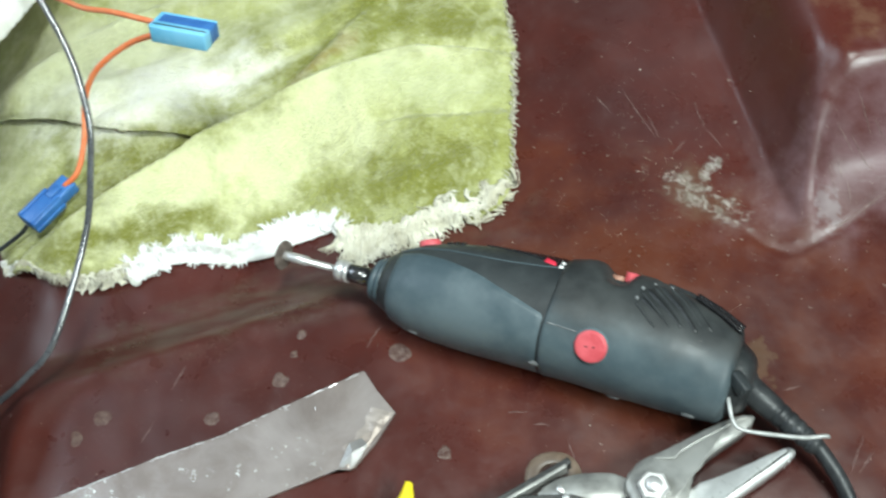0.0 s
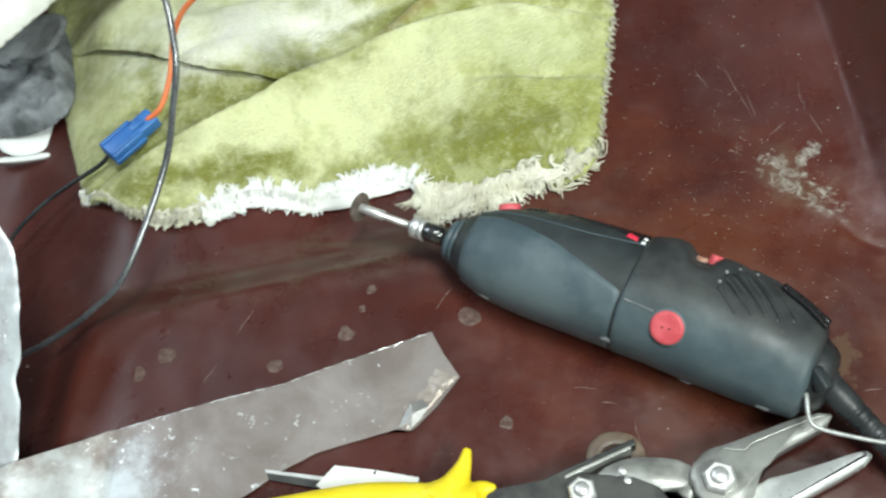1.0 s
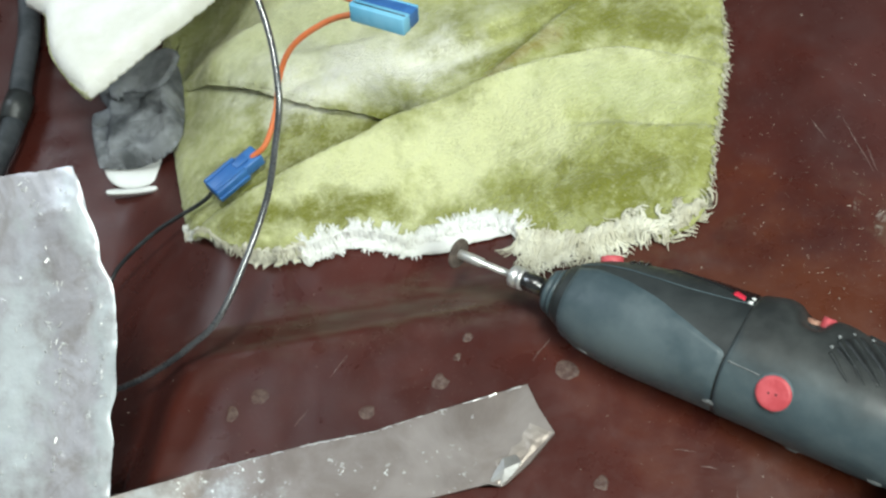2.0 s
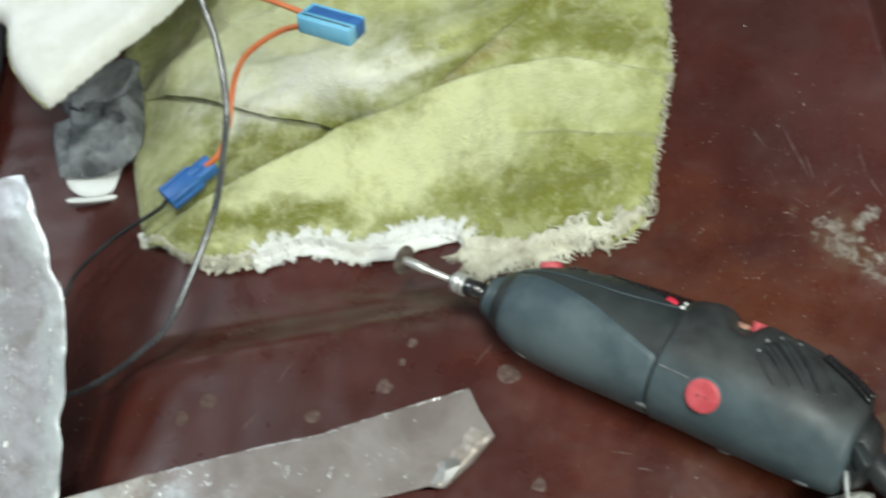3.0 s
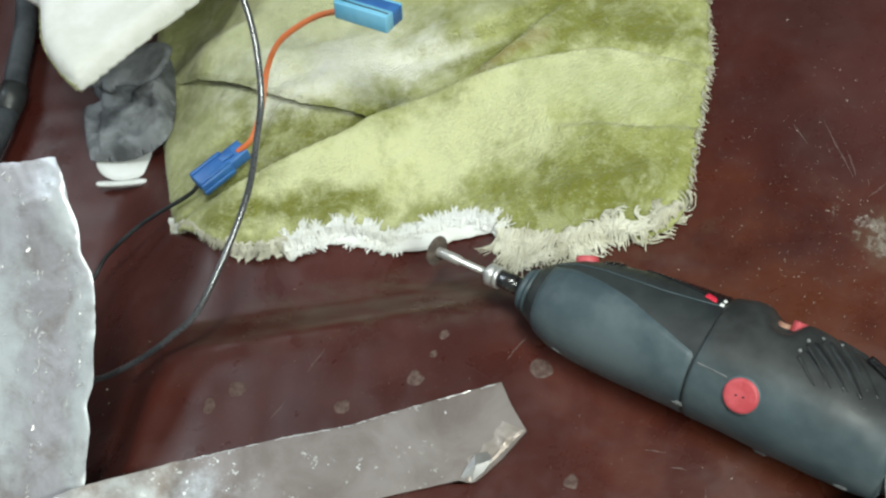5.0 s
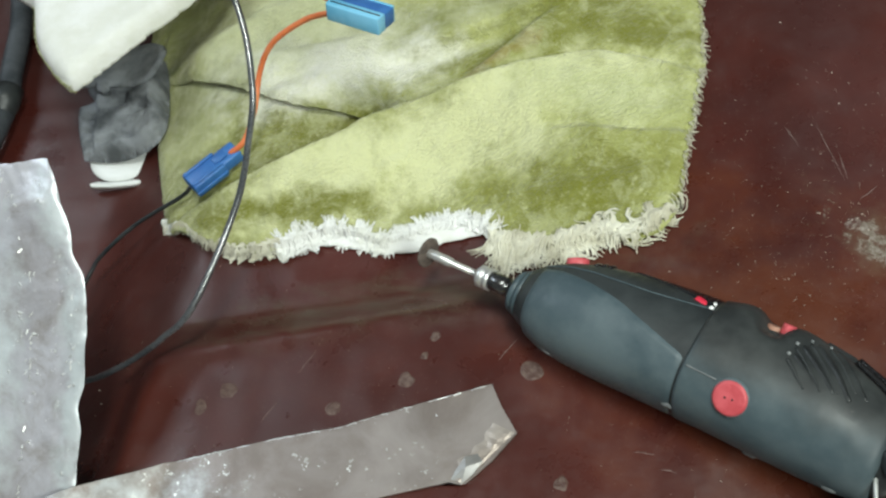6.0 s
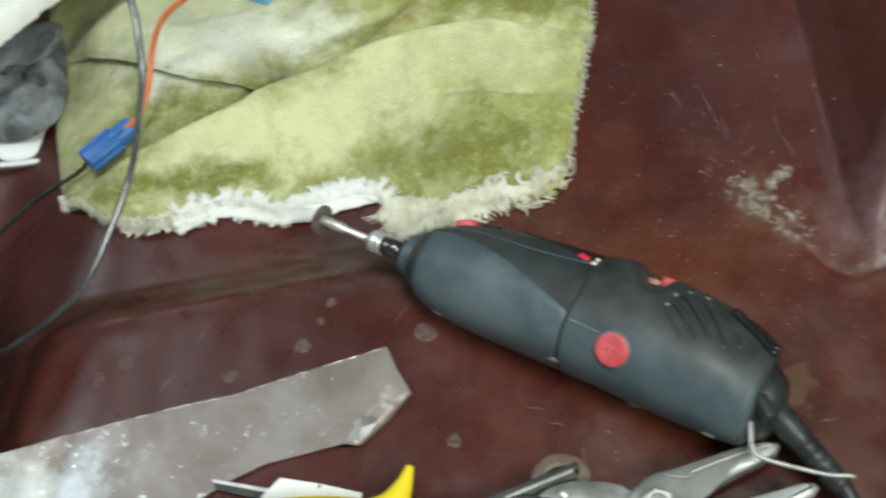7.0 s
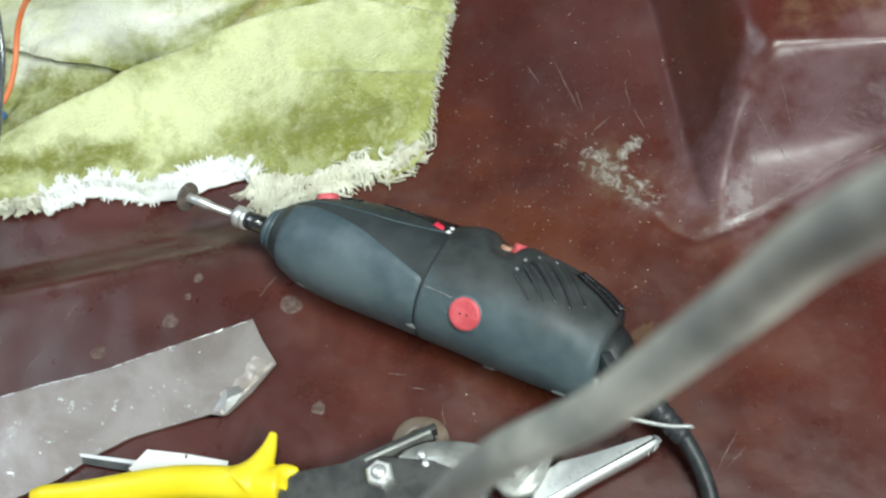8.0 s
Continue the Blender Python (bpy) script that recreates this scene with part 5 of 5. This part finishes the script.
even.factor, even.iterations = 0.5, 5
ob.modifiers.new("thickness", "SOLIDIFY").thickness = 0.003
tagged(ob, "white fleece scrap with a fuzzy greenish edge", "cloth")
rng = random.Random(11)
bm = bmesh.new()
for _ in range(380):
    k = rng.randrange(3, 15)
    (ax, ay), (bx, by) = flap[k], flap[k + 1]
    t = rng.random()
    x, y = ax + (bx - ax) * t, ay + (by - ay) * t
    p = Vector((x, y, over_towel(x, y) + rng.uniform(0.003, 0.009)))
    nx, ny = (by - ay), -(bx - ax)
    size = math.hypot(nx, ny)
    a = math.atan2(-ny / size, -nx / size) + rng.uniform(-0.8, 0.8)
    tip = p + Vector((math.cos(a), math.sin(a), rng.uniform(-0.3, 0.3))) * rng.uniform(0.0004, 0.0014)
    add_tube(bm, [p, (p + tip) / 2 + Vector((0, 0, 0.0004)), tip], 0.00022, 3, False)
part("fuzz", bm, GREEN_THREAD, ob, "fuzzy pale green edge")["kind"] = "stuff"

rag = rounded([(-0.3320, 0.4040), (-0.3300, 0.4000), (-0.3230, 0.3925), (-0.3300, 0.3890), (-0.3320, 0.3850), (-0.3270, 0.3700), (-0.3180, 0.3520), (-0.3150, 0.3500), (-0.3000, 0.3490), (-0.2720, 0.3525), (-0.262, 0.364), (-0.270, 0.392), (-0.285, 0.425), (-0.3050, 0.4240), (-0.3260, 0.4160)], 2)


def rag_folds(x, y):
    z = 0.0012 * noise.noise((x * 90, y * 140, 7)) + 0.0010 * noise.noise((x * 240, y * 260, 2))
    # the turned-over flap, the seam below it and short wrinkles across
    z += 0.0070 * smooth(0.3945, 0.3970, y + 0.45 * (x + 0.315))
    z += 0.0050 * smooth(-0.3130, -0.3112, x + 0.25 * (y - 0.37)) * smooth(0.396, 0.390, y)
    for xx, yy, turn in ((-0.3215, 0.378, 0.2), (-0.3190, 0.368, -0.1), (-0.3010, 0.358, 0.35), (-0.2880, 0.361, -0.3), (-0.2970, 0.387, 0.5), (-0.2850, 0.378, 0.15)):
        z -= 0.0065 * math.exp(-((y - yy - turn * (x - xx)) / 0.0018) ** 2 - ((x - xx) / 0.007) ** 2)
    return z


ob = link_mesh("grey_rag", cushion(rag, 0.0075, rag_folds, 5, 0.0011, lift=0.006), GREY_CLOTH)
flap_over = [(-0.3320, 0.4040), (-0.3240, 0.3935), (-0.3160, 0.3960), (-0.3135, 0.3900), (-0.3080, 0.3895), (-0.3060, 0.3955), (-0.2900, 0.3930), (-0.2770, 0.3985), (-0.2740, 0.4150), (-0.2850, 0.4250), (-0.3050, 0.4240), (-0.3260, 0.4160)]
part("turned_flap", cushion(rounded(flap_over, 2), 0.0022, lambda x, y: 0.0008 * noise.noise((x * 150, y * 150, 4)), 6, 0.0011, lift=0.0215), GREY_FLAP, ob, "paler turned-over flap").modifiers.new("thickness", "SOLIDIFY").thickness = 0.0012
tagged(ob, "grey grimy crumpled rag tucked beside the towel", "rag")
lid = lathe([(0.0, 0.0215), (0.0022, 0.0225), (0.0030, 0.0220), (0.0034, 0.0170)], (-0.2950, 0.3600, floor_z(-0.295, 0.360) + 0.0006), (-0.295, 0.360, 1), 44)
tagged(link_mesh("bottle_cap", lid, WHITE_PLASTIC), "round white plastic cap half under the grey rag", "cap")
stick = slab(rounded([(-0.3062, 0.3345), (-0.3062, 0.3315), (-0.2910, 0.3318), (-0.2775, 0.3342), (-0.2775, 0.3372), (-0.2910, 0.3352)], 3), -0.0512, -0.0484, 0.0005)
tagged(link_mesh("plastic_stick", stick, WHITE_PLASTIC), "short flat white plastic stick", "plastic piece")

thing = base_of("rubber_hose", -0.385, 0.39, -0.05)
keep = thing.matrix_world.inverted()
part("hose", tube([(-0.45, 0.66, -0.044), (-0.428, 0.54, -0.044), (-0.4060, 0.4800, -0.044), (-0.3960, 0.4500, -0.044), (-0.3900, 0.4190, -0.044), (-0.3850, 0.3960, -0.044), (-0.3830, 0.3650, -0.044), (-0.392, 0.32, -0.044), (-0.43, 0.27, -0.044), (-0.52, 0.24, -0.044)], 0.0072, 16), HOSE, thing).matrix_parent_inverse = keep
part("collar", lathe([(-0.010, 0.0074), (-0.0095, 0.0090), (0.004, 0.0090), (0.0045, 0.0084), (0.011, 0.0084), (0.0115, 0.0074)], (-0.3845, 0.392, -0.044), (-0.3835, 0.372, -0.044), 20), SHELL_DARK, thing, "dark ribbed collar").matrix_parent_inverse = keep
tagged(thing, "grey rubber hose with a dark collar", "hose")

# ---- the cable that hangs close above ----
CABLE_LINE = [(0.36, 0.22, 2.26), (0.37, 0.13, 1.50), (0.30, 0.02, 0.80), (0.195, -0.020, 0.52), (0.155, -0.016, 0.445), (0.1362, -0.0012, 0.4014), (0.1284, 0.0036, 0.3761), (0.116, 0.005, 0.3494), (0.1003, 0.0071, 0.3236),
              (0.075, 0.010, 0.262), (0.030, -0.004, 0.205), (-0.094, -0.037, 0.110), (-0.20, -0.052, 0.030), (-0.25, -0.06, 0.0045), (-0.36, -0.09, 0.0035), (-0.55, -0.11, 0.0035)]
cable = tube(CABLE_LINE, 0.0029, 18, 14)
tagged(link_mesh("hanging_cable", cable, CABLE), "dusty grey cable sagging from the ceiling across the panel", "cable")

# ---- dried drops, scratches and crumbs on the panel ----
rng = random.Random(3)
for x, y, r in ((-0.0220, 0.2040, 0.0044), (-0.0690, 0.2190, 0.0026), (-0.0720, 0.2085, 0.0020), (-0.0775, 0.1960, 0.0038), (-0.1620, 0.1850, 0.0042), (-0.1735, 0.1760, 0.0036), (-0.0030, 0.1530, 0.0036), (-0.1090, 0.1800, 0.0040)):
    outline = []
    for k in range(22):
        q = 2 * math.pi * k / 22
        rr = r * (1 + 0.62 * noise.noise((x * 900 + math.cos(q) * 0.8, y * 900 + math.sin(q) * 0.8, 4.3)) + 0.06 * noise.noise((x * 900 + math.cos(q) * 2, y * 900 + math.sin(q) * 2, 8.6)))
        outline.append((x + rr * math.cos(q), y + rr * math.sin(q)))
    bm = bmesh.new()
    rings = [[bm.verts.new((x + (px - x) * f, y + (py - y) * f, floor_z(px, py) + z)) for px, py in outline] for f, z in ((1.0, -0.00010), (0.86, 0.00010), (0.70, 0.00016), (0.5, 0.00011), (0.15, 0.00010))]
    for a, b in zip(rings, rings[1:]):
        for k in range(22):
            bm.faces.new((a[k], a[(k + 1) % 22], b[(k + 1) % 22], b[k]))
    bm.faces.new(rings[-1])
    drop = link_mesh("dried_drop", bm, DRIED, floor)
for x, y, turn, size in ((-0.127, 0.2025, 62, 0.014), (-0.140, 0.1765, 60, 0.011), (0.030, 0.1690, -3, 0.010), (-0.034, 0.2140, 58, 0.014), (0.0400, 0.1620, -5, 0.008), (0.171, 0.135, 62, 0.020), (0.1745, 0.1320, 50, 0.014), (0.052, 0.149, 100, 0.012),
                         (0.150, 0.168, 10, 0.008), (0.196, 0.282, 130, 0.013), (0.203, 0.278, 125, 0.016), (0.188, 0.268, 95, 0.015), (0.213, 0.285, 128, 0.012), (0.225, 0.290, 40, 0.02),
                         (0.105, 0.327, 111, 0.036), (0.111, 0.318, 104, 0.016), (0.122, 0.303, 45, 0.012), (0.088, 0.335, 118, 0.014), (0.135, 0.320, 100, 0.020), (0.140, 0.306, 112, 0.013), (0.205, 0.290, 118, 0.015), (0.192, 0.272, 92, 0.010), (0.195, 0.262, 88, 0.012)):
    bm = bmesh.new()
    path = []
    for i in range(9):
        s = size * (i / 8 - 0.5)
        px = x + s * math.cos(radians(turn)) + 0.0006 * noise.noise((s * 300, x * 70, 1))
        py = y + s * math.sin(radians(turn)) + 0.0006 * noise.noise((s * 300, y * 70, 2))
        path.append(Vector((px, py, floor_z(px, py) + 0.00005)))
    add_tube(bm, path, lambda t: 0.00022 * math.sin(0.15 + 2.85 * t), 5)
    link_mesh("scratch", bm, SCRATCHED, floor)
bm = bmesh.new()
add_tube(bm, [Vector((x, crease_y(x) + 0.0020, floor_z(x, crease_y(x) + 0.0020) - 0.0001)) for x in (0.186 + 0.090 * i / 60 for i in range(61))], lambda t: 0.00035 + 0.0002 * math.sin(40 * t), 5)
link_mesh("dust_line", bm, SCRATCHED, floor)
verts, faces = [], []
for i in range(1900):
    if i < 1040:
        x, y = rng.gauss(0.10, 0.045), rng.gauss(0.275, 0.06)
    elif i < 1090:
        s = rng.uniform(-1, 1)
        x, y = 0.132 + 0.026 * s + rng.gauss(0, 0.006), 0.275 - 0.025 * s + rng.gauss(0, 0.006)
    else:
        x, y = rng.uniform(-0.25, 0.27), rng.uniform(0.10, 0.42)
    if x < 0.05 and y > 0.262 and x > -0.28:
        continue
    r = rng.choice((0.00010, 0.00012, 0.00014, 0.00016, 0.0002, 0.0002, 0.00024, 0.0003, 0.00042)) * rng.uniform(0.6, 1.35)
    z = floor_z(x, y) + r * 0.4
    k = len(verts)
    for dx, dy, dz in ((1, 0, 0), (-0.5, 0.9, 0.1), (-0.6, -0.8, 0), (0, 0, 0.9), (0, 0, -0.7)):
        verts.append((x + r * (dx + rng.uniform(-0.3, 0.3)), y + r * (dy + rng.uniform(-0.3, 0.3)), z + r * dz))
    faces += [(k, k + 1, k + 3), (k + 1, k + 2, k + 3), (k + 2, k, k + 3), (k + 1, k, k + 4), (k + 2, k + 1, k + 4), (k, k + 2, k + 4)]
data = bpy.data.meshes.new("crumbs")
data.from_pydata(verts, [], faces)
data.materials.append(CRUMB)
tagged(new("crumbs", data), "pale sanding crumbs scattered over the panel", "crumbs", kind="stuff")
